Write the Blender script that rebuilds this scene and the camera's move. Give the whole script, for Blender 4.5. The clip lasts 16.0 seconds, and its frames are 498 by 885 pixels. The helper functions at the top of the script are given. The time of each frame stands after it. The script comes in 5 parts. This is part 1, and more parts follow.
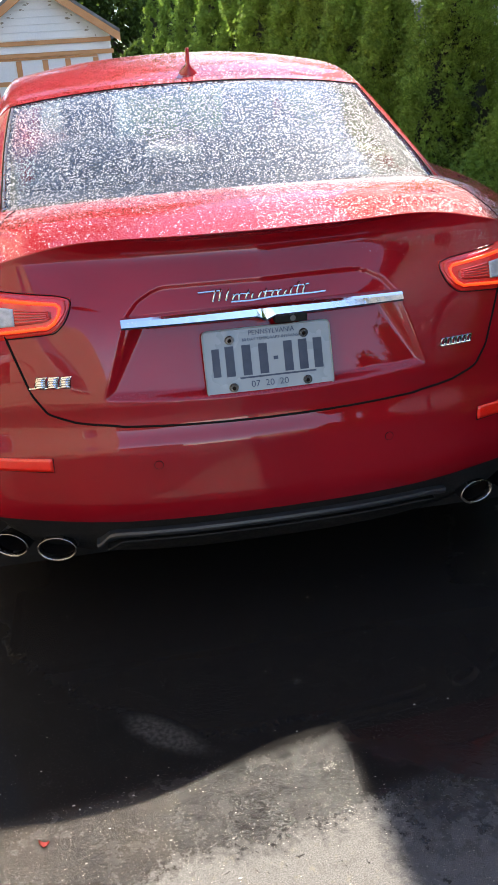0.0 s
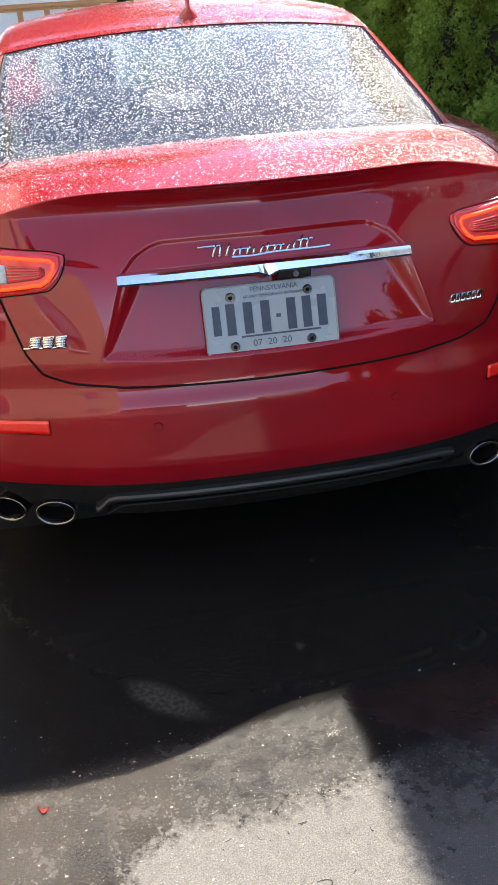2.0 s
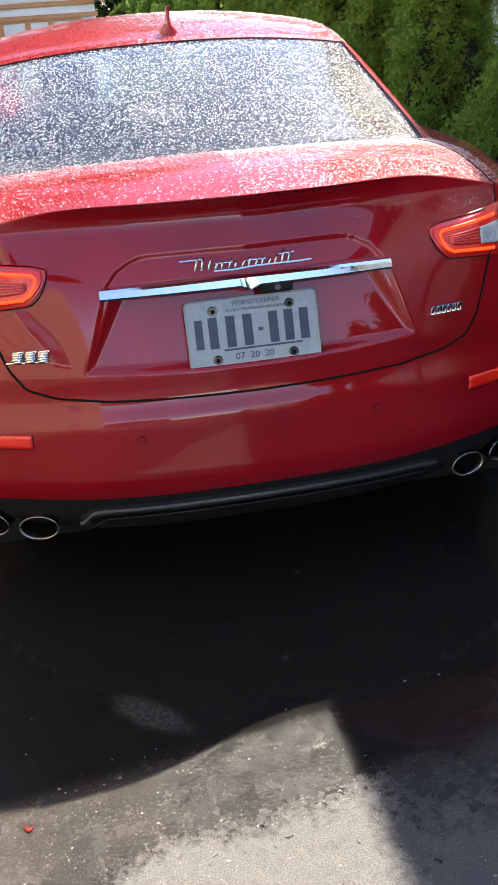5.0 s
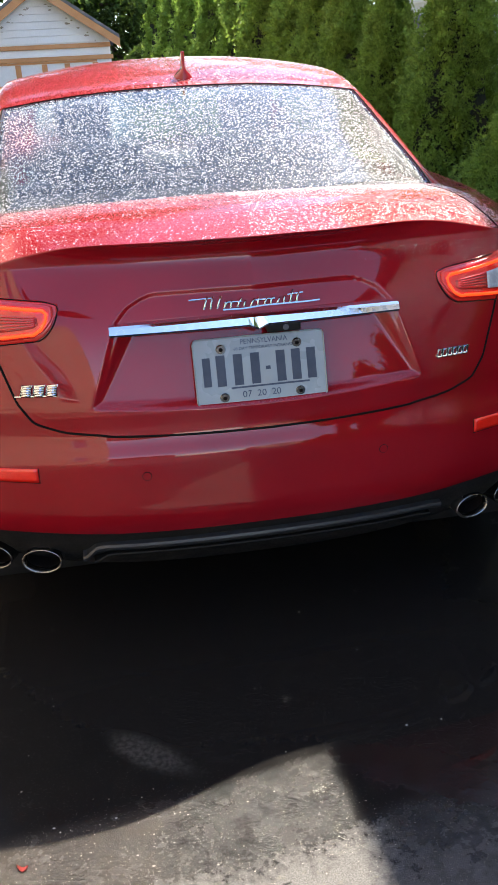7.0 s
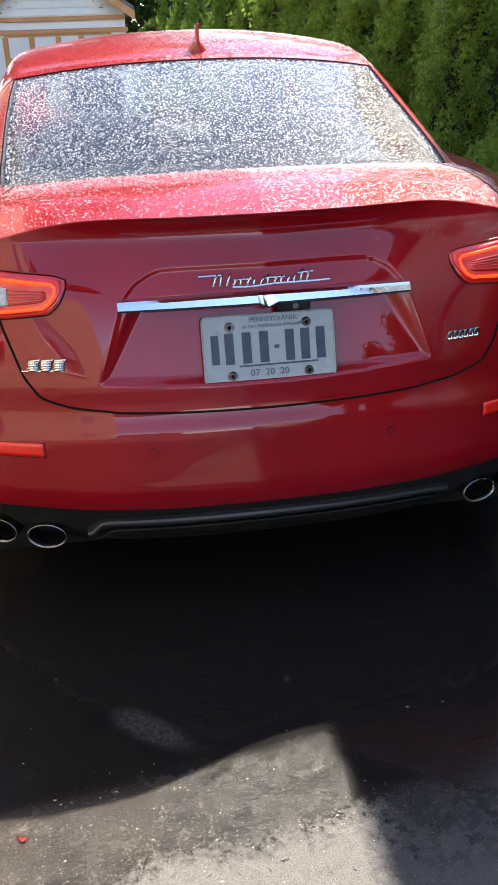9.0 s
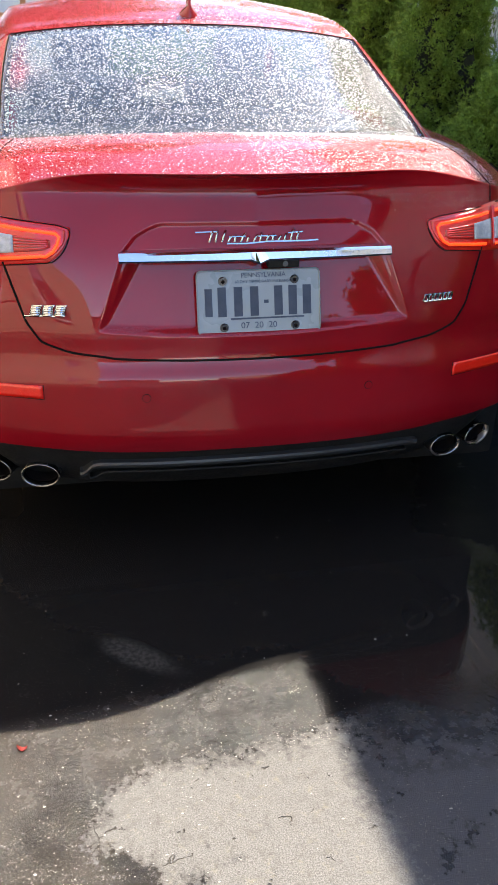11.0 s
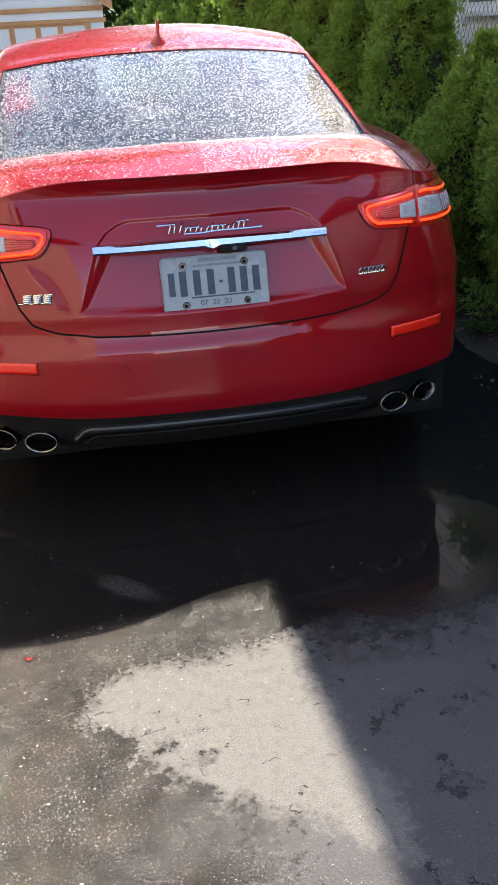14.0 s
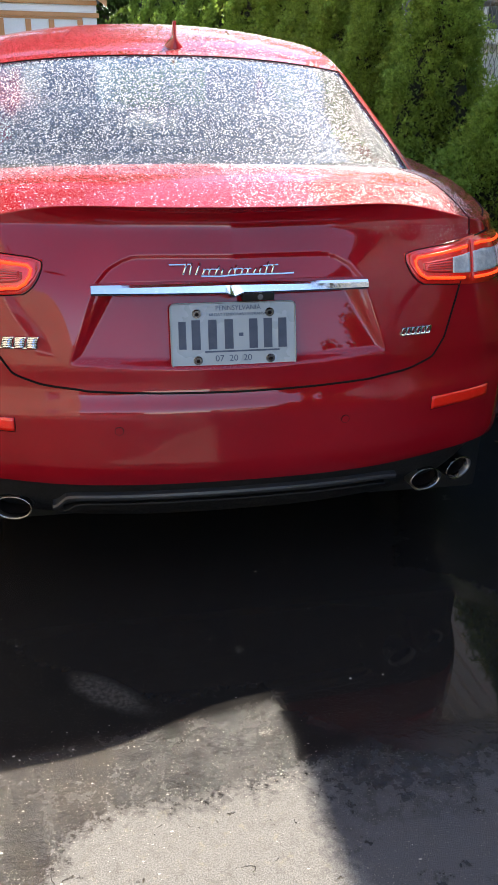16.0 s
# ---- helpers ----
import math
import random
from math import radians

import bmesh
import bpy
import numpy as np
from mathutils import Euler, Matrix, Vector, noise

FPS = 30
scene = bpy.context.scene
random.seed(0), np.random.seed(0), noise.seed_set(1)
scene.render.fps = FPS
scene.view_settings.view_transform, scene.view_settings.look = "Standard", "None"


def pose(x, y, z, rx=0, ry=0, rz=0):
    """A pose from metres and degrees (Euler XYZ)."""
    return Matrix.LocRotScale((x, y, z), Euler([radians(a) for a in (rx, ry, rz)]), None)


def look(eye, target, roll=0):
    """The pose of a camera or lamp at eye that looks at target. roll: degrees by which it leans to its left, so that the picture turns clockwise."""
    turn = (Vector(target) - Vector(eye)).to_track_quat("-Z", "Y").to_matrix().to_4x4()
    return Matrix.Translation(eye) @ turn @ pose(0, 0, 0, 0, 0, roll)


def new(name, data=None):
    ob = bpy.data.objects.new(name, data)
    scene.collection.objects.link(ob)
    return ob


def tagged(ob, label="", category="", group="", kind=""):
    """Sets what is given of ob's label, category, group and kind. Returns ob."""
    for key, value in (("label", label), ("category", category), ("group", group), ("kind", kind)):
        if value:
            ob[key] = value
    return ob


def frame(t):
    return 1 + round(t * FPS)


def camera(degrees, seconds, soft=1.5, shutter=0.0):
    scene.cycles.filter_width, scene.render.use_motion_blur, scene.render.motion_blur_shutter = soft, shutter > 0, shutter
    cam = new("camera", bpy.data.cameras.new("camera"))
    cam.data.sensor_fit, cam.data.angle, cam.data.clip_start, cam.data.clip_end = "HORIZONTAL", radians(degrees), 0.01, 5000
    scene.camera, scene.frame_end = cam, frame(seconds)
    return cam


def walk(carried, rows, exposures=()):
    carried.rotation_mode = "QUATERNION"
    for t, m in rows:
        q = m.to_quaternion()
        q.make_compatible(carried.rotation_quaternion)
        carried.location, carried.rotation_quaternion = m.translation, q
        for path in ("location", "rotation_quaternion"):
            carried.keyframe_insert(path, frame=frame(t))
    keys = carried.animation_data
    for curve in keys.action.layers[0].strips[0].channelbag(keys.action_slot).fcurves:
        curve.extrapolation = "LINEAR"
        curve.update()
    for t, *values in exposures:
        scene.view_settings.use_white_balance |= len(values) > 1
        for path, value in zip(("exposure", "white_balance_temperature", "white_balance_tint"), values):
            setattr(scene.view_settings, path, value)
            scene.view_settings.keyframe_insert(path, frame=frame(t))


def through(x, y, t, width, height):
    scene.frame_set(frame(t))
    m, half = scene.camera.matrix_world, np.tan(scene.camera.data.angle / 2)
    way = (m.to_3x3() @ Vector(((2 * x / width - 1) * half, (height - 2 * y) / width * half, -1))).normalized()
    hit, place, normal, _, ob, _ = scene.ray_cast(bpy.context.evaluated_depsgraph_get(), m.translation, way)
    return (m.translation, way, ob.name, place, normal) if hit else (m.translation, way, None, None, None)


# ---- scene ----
cam = camera(32.9, 16.0)
PATH = [
    (0, (-0.335, -1.854, 1.433), (-0.069, -0.057, 0.596), -3.6),
    (0.5, (-0.326, -1.835, 1.423), (-0.093, -0.045, 0.562), -3.7),
    (1, (-0.322, -1.819, 1.418), (-0.09, -0.049, 0.515), -3.7),
    (1.5, (-0.323, -1.812, 1.416), (-0.089, -0.053, 0.494), -3.9),
    (2, (-0.312, -1.802, 1.41), (-0.078, -0.043, 0.489), -4.1),
    (2.5, (-0.31, -1.806, 1.415), (-0.069, -0.045, 0.498), -4.2),
    (3, (-0.308, -1.805, 1.414), (-0.051, -0.048, 0.495), -4.3),
    (3.5, (-0.307, -1.807, 1.415), (-0.038, -0.055, 0.488), -4.3),
    (4, (-0.307, -1.803, 1.415), (-0.034, -0.051, 0.49), -4.4),
    (6.5, (-0.314, -1.805, 1.422), (-0.04, -0.013, 0.577), -3.1),
    (7, (-0.314, -1.806, 1.422), (-0.038, -0.005, 0.599), -2.9),
    (7.5, (-0.312, -1.814, 1.426), (-0.035, 0.001, 0.633), -2.8),
    (8, (-0.306, -1.804, 1.423), (-0.037, 0.015, 0.636), -2.6),
    (8.5, (-0.308, -1.791, 1.417), (-0.054, 0.013, 0.591), -2.2),
    (9, (-0.311, -1.8, 1.417), (-0.058, -0.015, 0.551), -2.0),
    (9.5, (-0.301, -1.813, 1.416), (-0.023, -0.04, 0.534), -2.1),
    (12, (-0.489, -2.07, 1.432), (-0.075, -0.349, 0.501), 3.4),
    (12.5, (-0.458, -2.16, 1.448), (-0.033, -0.427, 0.545), 3.4),
    (13, (-0.347, -2.284, 1.435), (0.029, -0.524, 0.563), 1.0),
    (13.5, (-0.289, -2.355, 1.438), (0.001, -0.586, 0.552), -2.5),
    (14, (-0.29, -2.35, 1.437), (-0.017, -0.58, 0.547), -3.0),
    (14.5, (-0.355, -2.3, 1.442), (-0.008, -0.534, 0.57), -1.1),
    (15, (-0.463, -2.222, 1.45), (0.012, -0.474, 0.602), 0.9),
    (15.5, (-0.469, -2.107, 1.438), (0.028, -0.366, 0.588), 2.1),
    (16, (-0.344, -1.907, 1.436), (0.014, -0.145, 0.56), 1.7),
]
EXPOSURES = [(t, stops, 7350, 12) for t, stops in ((0.0, 2.05), (0.6, 2.05), (1.6, 2.14), (4.2, 2.14), (6.4, 2.06), (9.6, 2.07), (12.0, 2.16), (13.0, 2.1), (16.0, 2.1))]
walk(cam, [(t, look(eye, target, roll)) for t, eye, target, roll in PATH], EXPOSURES)

# ---------------------------------------------------------------- light
SUN_AZ, SUN_EL = 47.8, 54.4          # degrees to the right of +y, and up
world = bpy.data.worlds.new("sky")
scene.world = world
world.use_nodes = True
wn = world.node_tree
sky = wn.nodes.new("ShaderNodeTexSky")
sky.sky_type = "NISHITA"
sky.sun_disc = False
sky.sun_elevation = radians(SUN_EL)
sky.sun_rotation = radians(SUN_AZ)
sky.air_density, sky.dust_density, sky.ozone_density = 1.0, 0.25, 3.6
sky.altitude = 1500
wn.links.new(sky.outputs[0], wn.nodes["Background"].inputs[0])
wn.nodes["Background"].inputs[1].default_value = 0.15
sun_dir = Vector((math.sin(radians(SUN_AZ)) * math.cos(radians(SUN_EL)), math.cos(radians(SUN_AZ)) * math.cos(radians(SUN_EL)), math.sin(radians(SUN_EL))))
sun = new("sun", bpy.data.lights.new("sun", "SUN"))
sun.data.energy, sun.data.angle, sun.data.color = 2.8, radians(0.55), (1.0, 0.965, 0.91)
sun.matrix_world = look(sun_dir * 60, (0, 0, 0))


# ---------------------------------------------------------------- materials
class Mat:
    """A node material with a Principled shader and a few short-hands."""

    def __init__(self, name, color=(0.5, 0.5, 0.5), rough=0.5, metal=0.0, **more):
        self.m = bpy.data.materials.new(name)
        self.m.use_nodes = True
        self.t = self.m.node_tree
        self.p = self.t.nodes["Principled BSDF"]
        self.set("Base Color", (*color, 1)).set("Roughness", rough).set("Metallic", metal)
        for key, value in more.items():
            self.set(key.replace("_", " "), value)

    def set(self, key, value):
        if isinstance(value, bpy.types.NodeSocket):
            self.t.links.new(value, self.p.inputs[key])
        else:
            self.p.inputs[key].default_value = value
        return self

    def node(self, kind, **values):
        n = self.t.nodes.new("ShaderNode" + kind)
        for key, value in values.items():
            if key in ("operation", "blend_type", "data_type", "noise_dimensions", "feature", "interpolation_type"):
                if key == "operation":
                    n.operation = value
                elif key == "blend_type":
                    n.blend_type = value
                elif key == "data_type":
                    n.data_type = value
                elif key == "feature":
                    n.feature = value
                elif key == "interpolation_type":
                    n.interpolation_type = value
        return n

    def put(self, sock, value):
        if isinstance(value, bpy.types.NodeSocket):
            self.t.links.new(value, sock)
        else:
            sock.default_value = value

    def coord(self, which="Object"):
        return self.node("TexCoord").outputs[which]

    def noise(self, scale, detail=4.0, rough=0.55, vector=None, distort=0.0):
        n = self.node("TexNoise")
        self.put(n.inputs["Vector"], vector if vector is not None else self.coord())
        n.inputs["Scale"].default_value, n.inputs["Detail"].default_value = scale, detail
        n.inputs["Roughness"].default_value, n.inputs["Distortion"].default_value = rough, distort
        return n.outputs["Fac"]

    def voronoi(self, scale, vector=None, out="Distance"):
        n = self.node("TexVoronoi")
        self.put(n.inputs["Vector"], vector if vector is not None else self.coord())
        n.inputs["Scale"].default_value = scale
        return n.outputs[out]

    def math(self, op, a, b=0.0, c=0.0):
        n = self.node("Math", operation=op)
        for sock, v in zip(n.inputs, (a, b, c)):
            self.put(sock, v)
        return n.outputs[0]

    def ramp(self, x, lo, hi, a=0.0, b=1.0):
        n = self.node("MapRange", interpolation_type="SMOOTHSTEP")
        for key, v in (("Value", x), ("From Min", lo), ("From Max", hi), ("To Min", a), ("To Max", b)):
            self.put(n.inputs[key], v)
        return n.outputs[0]

    def mix(self, fac, a, b):
        n = self.node("Mix", data_type="RGBA")
        self.put(n.inputs[0], fac)
        self.put(n.inputs[6], a if isinstance(a, bpy.types.NodeSocket) else (*a, 1))
        self.put(n.inputs[7], b if isinstance(b, bpy.types.NodeSocket) else (*b, 1))
        return n.outputs[2]

    def bump(self, height, strength=0.3, distance=0.01, coat=False):
        n = self.node("Bump")
        n.inputs["Strength"].default_value, n.inputs["Distance"].default_value = strength, distance
        self.put(n.inputs["Height"], height)
        self.t.links.new(n.outputs[0], self.p.inputs["Normal"])
        return self

    def random(self):
        return self.node("ObjectInfo").outputs["Random"]

    def island(self):
        return self.node("NewGeometry").outputs["Random Per Island"]

    def xyz(self, which="Object"):
        n = self.node("SeparateXYZ")
        self.t.links.new(self.coord(which), n.inputs[0])
        return n.outputs


def paint_material():
    """Dark red metallic lacquer, clean on its flanks, filmed with fine rain where it faces up."""
    k = Mat("wet_red_paint", (0.3, 0.005, 0.01), 0.45, 0.0, Coat_Weight=1.0, Coat_Roughness=0.02, Coat_IOR=1.56, Specular_IOR_Level=0.0)
    fl, big = k.noise(900, 2), k.noise(2.3, 3)
    k.set("Base Color", k.mix(k.ramp(big, 0.3, 0.7), (0.265, 0.0045, 0.0105), (0.33, 0.0066, 0.014)))
    k.set("Roughness", k.ramp(fl, 0.3, 0.7, 0.36, 0.48))
    sep = k.node("SeparateXYZ")
    k.t.links.new(k.node("NewGeometry").outputs["Normal"], sep.inputs[0])
    rain = k.math("MULTIPLY", k.ramp(sep.outputs[2], 0.5, 0.8), k.ramp(k.noise(300, 3, 0.6), 0.50, 0.58, 0.02, 1.0))
    grime = k.ramp(k.noise(26, 5, 0.65), 0.5, 0.8, 0.006, 0.03)
    k.set("Coat Roughness", k.math("ADD", grime, k.math("MULTIPLY", rain, 0.64)))
    return k.m


def noisy(name, a, b, scale, rough=0.6, metal=0.0, bump=0.0, fine=None, **more):
    """A plain surface in two tones, with a fine grain over a broad one."""
    k = Mat(name, a, rough, metal, **more)
    big, small = k.noise(scale, 4), k.noise(fine or scale * 14, 3)
    k.set("Base Color", k.mix(k.ramp(k.math("ADD", k.math("MULTIPLY", big, 0.65), k.math("MULTIPLY", small, 0.35)), 0.35, 0.65), a, b))
    k.set("Roughness", k.ramp(small, 0.3, 0.7, max(rough - 0.08, 0.0), min(rough + 0.1, 1.0)))
    if bump:
        k.bump(small, bump, 0.004)
    return k.m


def asphalt_material():
    """Worn asphalt: black pooled water round the car, a dry pale patch, damp rough ground beyond; the car's shade and a
    smear of cast light are put into the colour.
    """
    k = Mat("wet_asphalt", (0.05, 0.05, 0.05), 0.6)
    p = k.xyz()
    n1, n2 = k.noise(3.2, 5, 0.6), k.noise(14, 5, 0.65)
    wob = k.math("ADD", k.math("MULTIPLY", k.math("SUBTRACT", n1, 0.5), 0.30), k.math("MULTIPLY", k.math("SUBTRACT", n2, 0.5), 0.16))

    def ellipse(cx, cy, rx, ry, turn):
        c, s = math.cos(radians(turn)), math.sin(radians(turn))
        dx, dy = k.math("SUBTRACT", p[0], cx), k.math("SUBTRACT", p[1], cy)
        u = k.math("DIVIDE", k.math("ADD", k.math("MULTIPLY", dx, c), k.math("MULTIPLY", dy, s)), rx)
        v = k.math("DIVIDE", k.math("ADD", k.math("MULTIPLY", dx, -s), k.math("MULTIPLY", dy, c)), ry)
        r = k.math("SQRT", k.math("ADD", k.math("MULTIPLY", u, u), k.math("MULTIPLY", v, v)))
        return k.math("MULTIPLY", k.math("SUBTRACT", 1.0, r), min(rx, ry))

    def inside(nx, ny, x0, y0):
        return k.math("ADD", k.math("MULTIPLY", k.math("SUBTRACT", p[0], x0), nx), k.math("MULTIPLY", k.math("SUBTRACT", p[1], y0), ny))

    def all_of(*parts):
        out = parts[0]
        for q in parts[1:]:
            out = k.math("MINIMUM", out, q)
        return out

    fine = k.math("MULTIPLY", k.math("SUBTRACT", k.noise(60, 4, 0.7), 0.5), 0.15)
    # the dry patch; its right edge is cut along the eave's shadow, shade by colour
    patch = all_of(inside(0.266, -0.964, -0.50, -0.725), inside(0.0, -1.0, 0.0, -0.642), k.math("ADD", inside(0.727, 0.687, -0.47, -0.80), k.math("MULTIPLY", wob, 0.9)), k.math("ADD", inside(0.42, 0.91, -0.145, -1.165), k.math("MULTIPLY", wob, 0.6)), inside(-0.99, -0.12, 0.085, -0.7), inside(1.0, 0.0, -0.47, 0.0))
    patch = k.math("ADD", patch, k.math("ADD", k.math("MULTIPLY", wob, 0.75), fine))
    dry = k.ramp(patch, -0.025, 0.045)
    # half dry grey ground to the right of it and beyond
    half = k.ramp(k.math("ADD", all_of(inside(0.12, -0.99, 0.2, -0.665), inside(0.97, -0.24, -0.10, -1.15)), k.math("ADD", k.math("MULTIPLY", wob, 0.4), fine)), -0.06, 0.12)
    spots = k.ramp(k.math("ADD", k.noise(9, 5, 0.65), k.math("MULTIPLY", k.noise(45, 3, 0.6), 0.25)), 0.70, 0.76)
    edge_spots = k.math("MULTIPLY", k.ramp(k.noise(24, 4, 0.65), 0.46, 0.6), k.ramp(p[1], -0.86, -0.72))
    half = k.math("MULTIPLY", half, k.math("SUBTRACT", 1.0, k.math("MULTIPLY", k.math("MAXIMUM", spots, edge_spots), 0.8)))
    # pooled water: under and behind the car
    water = k.math("ADD", k.math("MAXIMUM", ellipse(-0.10, 0.9, 0.80, 1.28, 0), ellipse(0.42, -0.27, 0.42, 0.36, 0)), k.math("ADD", k.math("MULTIPLY", wob, 0.45), k.math("MULTIPLY", fine, 0.6)))
    pool = k.ramp(water, -0.008, 0.006)
    stones = k.voronoi(170, out="Distance")
    grit = k.noise(330, 3, 0.6)
    fleck = k.math("MULTIPLY", k.ramp(k.noise(210, 2, 0.5), 0.62, 0.67), k.ramp(n2, 0.36, 0.56))
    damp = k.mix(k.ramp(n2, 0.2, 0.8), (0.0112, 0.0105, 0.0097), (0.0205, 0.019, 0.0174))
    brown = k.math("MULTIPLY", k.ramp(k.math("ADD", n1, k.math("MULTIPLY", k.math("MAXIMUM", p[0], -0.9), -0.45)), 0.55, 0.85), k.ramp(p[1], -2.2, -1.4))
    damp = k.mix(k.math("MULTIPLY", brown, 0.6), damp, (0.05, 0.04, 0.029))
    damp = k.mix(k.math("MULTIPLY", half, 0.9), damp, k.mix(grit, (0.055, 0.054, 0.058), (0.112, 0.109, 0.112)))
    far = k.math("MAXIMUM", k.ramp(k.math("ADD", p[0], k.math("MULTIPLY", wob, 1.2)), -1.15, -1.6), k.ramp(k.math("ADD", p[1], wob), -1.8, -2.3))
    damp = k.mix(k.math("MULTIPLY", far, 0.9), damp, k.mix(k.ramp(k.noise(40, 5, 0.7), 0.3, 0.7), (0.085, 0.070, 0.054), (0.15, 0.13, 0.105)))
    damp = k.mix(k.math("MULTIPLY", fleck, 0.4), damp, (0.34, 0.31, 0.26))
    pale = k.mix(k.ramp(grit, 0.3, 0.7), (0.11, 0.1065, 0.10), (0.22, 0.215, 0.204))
    pale = k.mix(k.math("MULTIPLY", k.ramp(stones, 0.25, 0.05), k.ramp(k.noise(21, 4, 0.7), 0.5, 0.62)), pale, (0.31, 0.295, 0.26))
    pale = k.mix(k.ramp(k.noise(38, 5, 0.75), 0.46, 0.72, 0.0, 0.7), pale, (0.115, 0.11, 0.099))
    pale = k.mix(k.ramp(k.noise(110, 3, 0.65), 0.58, 0.68, 0.0, 0.5), pale, (0.085, 0.078, 0.068))
    pale = k.mix(k.math("MULTIPLY", k.ramp(k.noise(34, 5, 0.7), 0.55, 0.74), 0.4), pale, (0.26, 0.235, 0.16))
    bent = k.node("VectorMath", operation="ADD")
    k.put(bent.inputs[0], k.coord())
    wig = k.node("TexNoise")
    k.put(wig.inputs["Vector"], k.coord())
    wig.inputs["Scale"].default_value, wig.inputs["Detail"].default_value = 26, 4
    small = k.node("VectorMath", operation="SCALE")
    k.put(small.inputs[0], wig.outputs["Color"])
    small.inputs["Scale"].default_value = 0.07
    k.put(bent.inputs[1], small.outputs[0])
    crack = k.node("TexVoronoi", feature="DISTANCE_TO_EDGE")
    k.put(crack.inputs["Vector"], bent.outputs[0])
    crack.inputs["Scale"].default_value = 9.0
    lines = k.math("MULTIPLY", k.ramp(crack.outputs["Distance"], 0.022, 0.005), k.ramp(n2, 0.56, 0.63))
    pale = k.mix(k.math("MULTIPLY", lines, 0.85), pale, (0.075, 0.068, 0.058))
    # wet ground blackened up to the car's shadow edge: shade put into the colour
    shaded_wet = k.ramp(k.math("ADD", k.math("MAXIMUM", inside(-0.15, 0.989, -0.355, -0.485), all_of(inside(1.0, 0.0, 0.035, 0.0), inside(-0.10, 0.99, 0.3, -0.585))), k.math("MULTIPLY", wob, 0.10)), -0.02, 0.05)
    damp = k.mix(k.math("MULTIPLY", shaded_wet, 0.85), damp, (0.0105, 0.0103, 0.0102))
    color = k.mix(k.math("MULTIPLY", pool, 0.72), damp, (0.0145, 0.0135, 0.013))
    # a faint smear of reflected light, put into the colour
    cast_light = k.math("MULTIPLY", k.ramp(k.math("ADD", ellipse(-0.355, -0.32, 0.15, 0.05, -41), k.math("MULTIPLY", wob, 0.08)), 0.0, 0.03), k.ramp(k.noise(90, 3), 0.3, 0.7, 0.3, 1.0))
    color = k.mix(k.math("MULTIPLY", cast_light, 0.5), color, (0.10, 0.095, 0.088))
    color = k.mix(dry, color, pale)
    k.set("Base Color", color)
    rough = k.math("ADD", k.ramp(n2, 0.35, 0.7, 0.14, 0.34), k.math("MULTIPLY", half, 0.25))
    rough = k.math("SUBTRACT", rough, k.math("MULTIPLY", shaded_wet, 0.06))
    rough = k.math("SUBTRACT", rough, k.math("MULTIPLY", pool, k.math("SUBTRACT", rough, k.ramp(k.noise(7, 3), 0.4, 0.65, 0.0, 0.03))))
    rough = k.math("ADD", k.math("MULTIPLY", rough, k.math("SUBTRACT", 1.0, dry)), k.math("MULTIPLY", dry, 0.8))
    gloss = k.math("SUBTRACT", k.math("SUBTRACT", 0.42, k.math("MULTIPLY", k.math("MAXIMUM", dry, k.math("MULTIPLY", half, 0.6)), 0.3)), k.math("MULTIPLY", k.math("MULTIPLY", shaded_wet, k.math("SUBTRACT", 1.0, pool)), 0.38))
    k.set("Specular IOR Level", k.math("SUBTRACT", gloss, k.math("MULTIPLY", pool, 0.08)))
    glit = k.math("MULTIPLY", k.ramp(k.math("ADD", k.math("MAXIMUM", ellipse(-0.50, -1.02, 0.20, 0.34, -8), ellipse(-0.1, -1.42, 0.5, 0.16, -8)), k.math("MULTIPLY", wob, 0.8)), -0.04, 0.06), k.math("SUBTRACT", 1.0, dry))
    rough = k.math("SUBTRACT", rough, k.math("MULTIPLY", glit, 0.10))
    k.set("Roughness", k.math("MAXIMUM", rough, 0.0))
    height = k.math("ADD", k.math("MULTIPLY", grit, 0.8), k.math("MULTIPLY", k.noise(150, 3, 0.6), k.math("ADD", 0.6, k.math("MULTIPLY", glit, 1.0))))
    height = k.math("MULTIPLY", height, k.math("SUBTRACT", 1.0, k.math("MULTIPLY", dry, 0.45)))
    height = k.math("SUBTRACT", height, k.math("MULTIPLY", k.math("MULTIPLY", lines, dry), 2.0))
    flat = k.math("SUBTRACT", 1.0, k.math("MAXIMUM", pool, k.math("MULTIPLY", shaded_wet, 0.93)))
    ripple = k.math("MULTIPLY", k.math("MULTIPLY", k.noise(55, 3, 0.6, distort=1.0), pool), k.math("MULTIPLY", k.ramp(p[0], 0.15, 0.4), k.math("ADD", k.ramp(water, 0.10, 0.0, 0.0, 0.6), 0.015)))
    k.bump(k.math("ADD", k.math("MULTIPLY", height, flat), ripple), 1.0, 0.0022)
    return k.m


def leaf_material(name, dark, light, through=0.35):
    k = Mat(name, dark, 0.7, Specular_IOR_Level=0.3)
    k.set("Base Color", k.mix(k.ramp(k.math("ADD", k.math("MULTIPLY", k.island(), 0.6), k.math("MULTIPLY", k.noise(2.2, 3), 0.6)), 0.3, 0.95), dark, light))
    tr = k.node("BsdfTranslucent")
    tr.inputs[0].default_value = (light[0] * 1.3, light[1] * 1.25, light[2], 1)
    mx = k.node("MixShader")
    mx.inputs[0].default_value = through
    out = k.t.nodes["Material Output"]
    k.t.links.new(k.p.outputs[0], mx.inputs[1])
    k.t.links.new(tr.outputs[0], mx.inputs[2])
    k.t.links.new(mx.outputs[0], out.inputs[0])
    return k.m


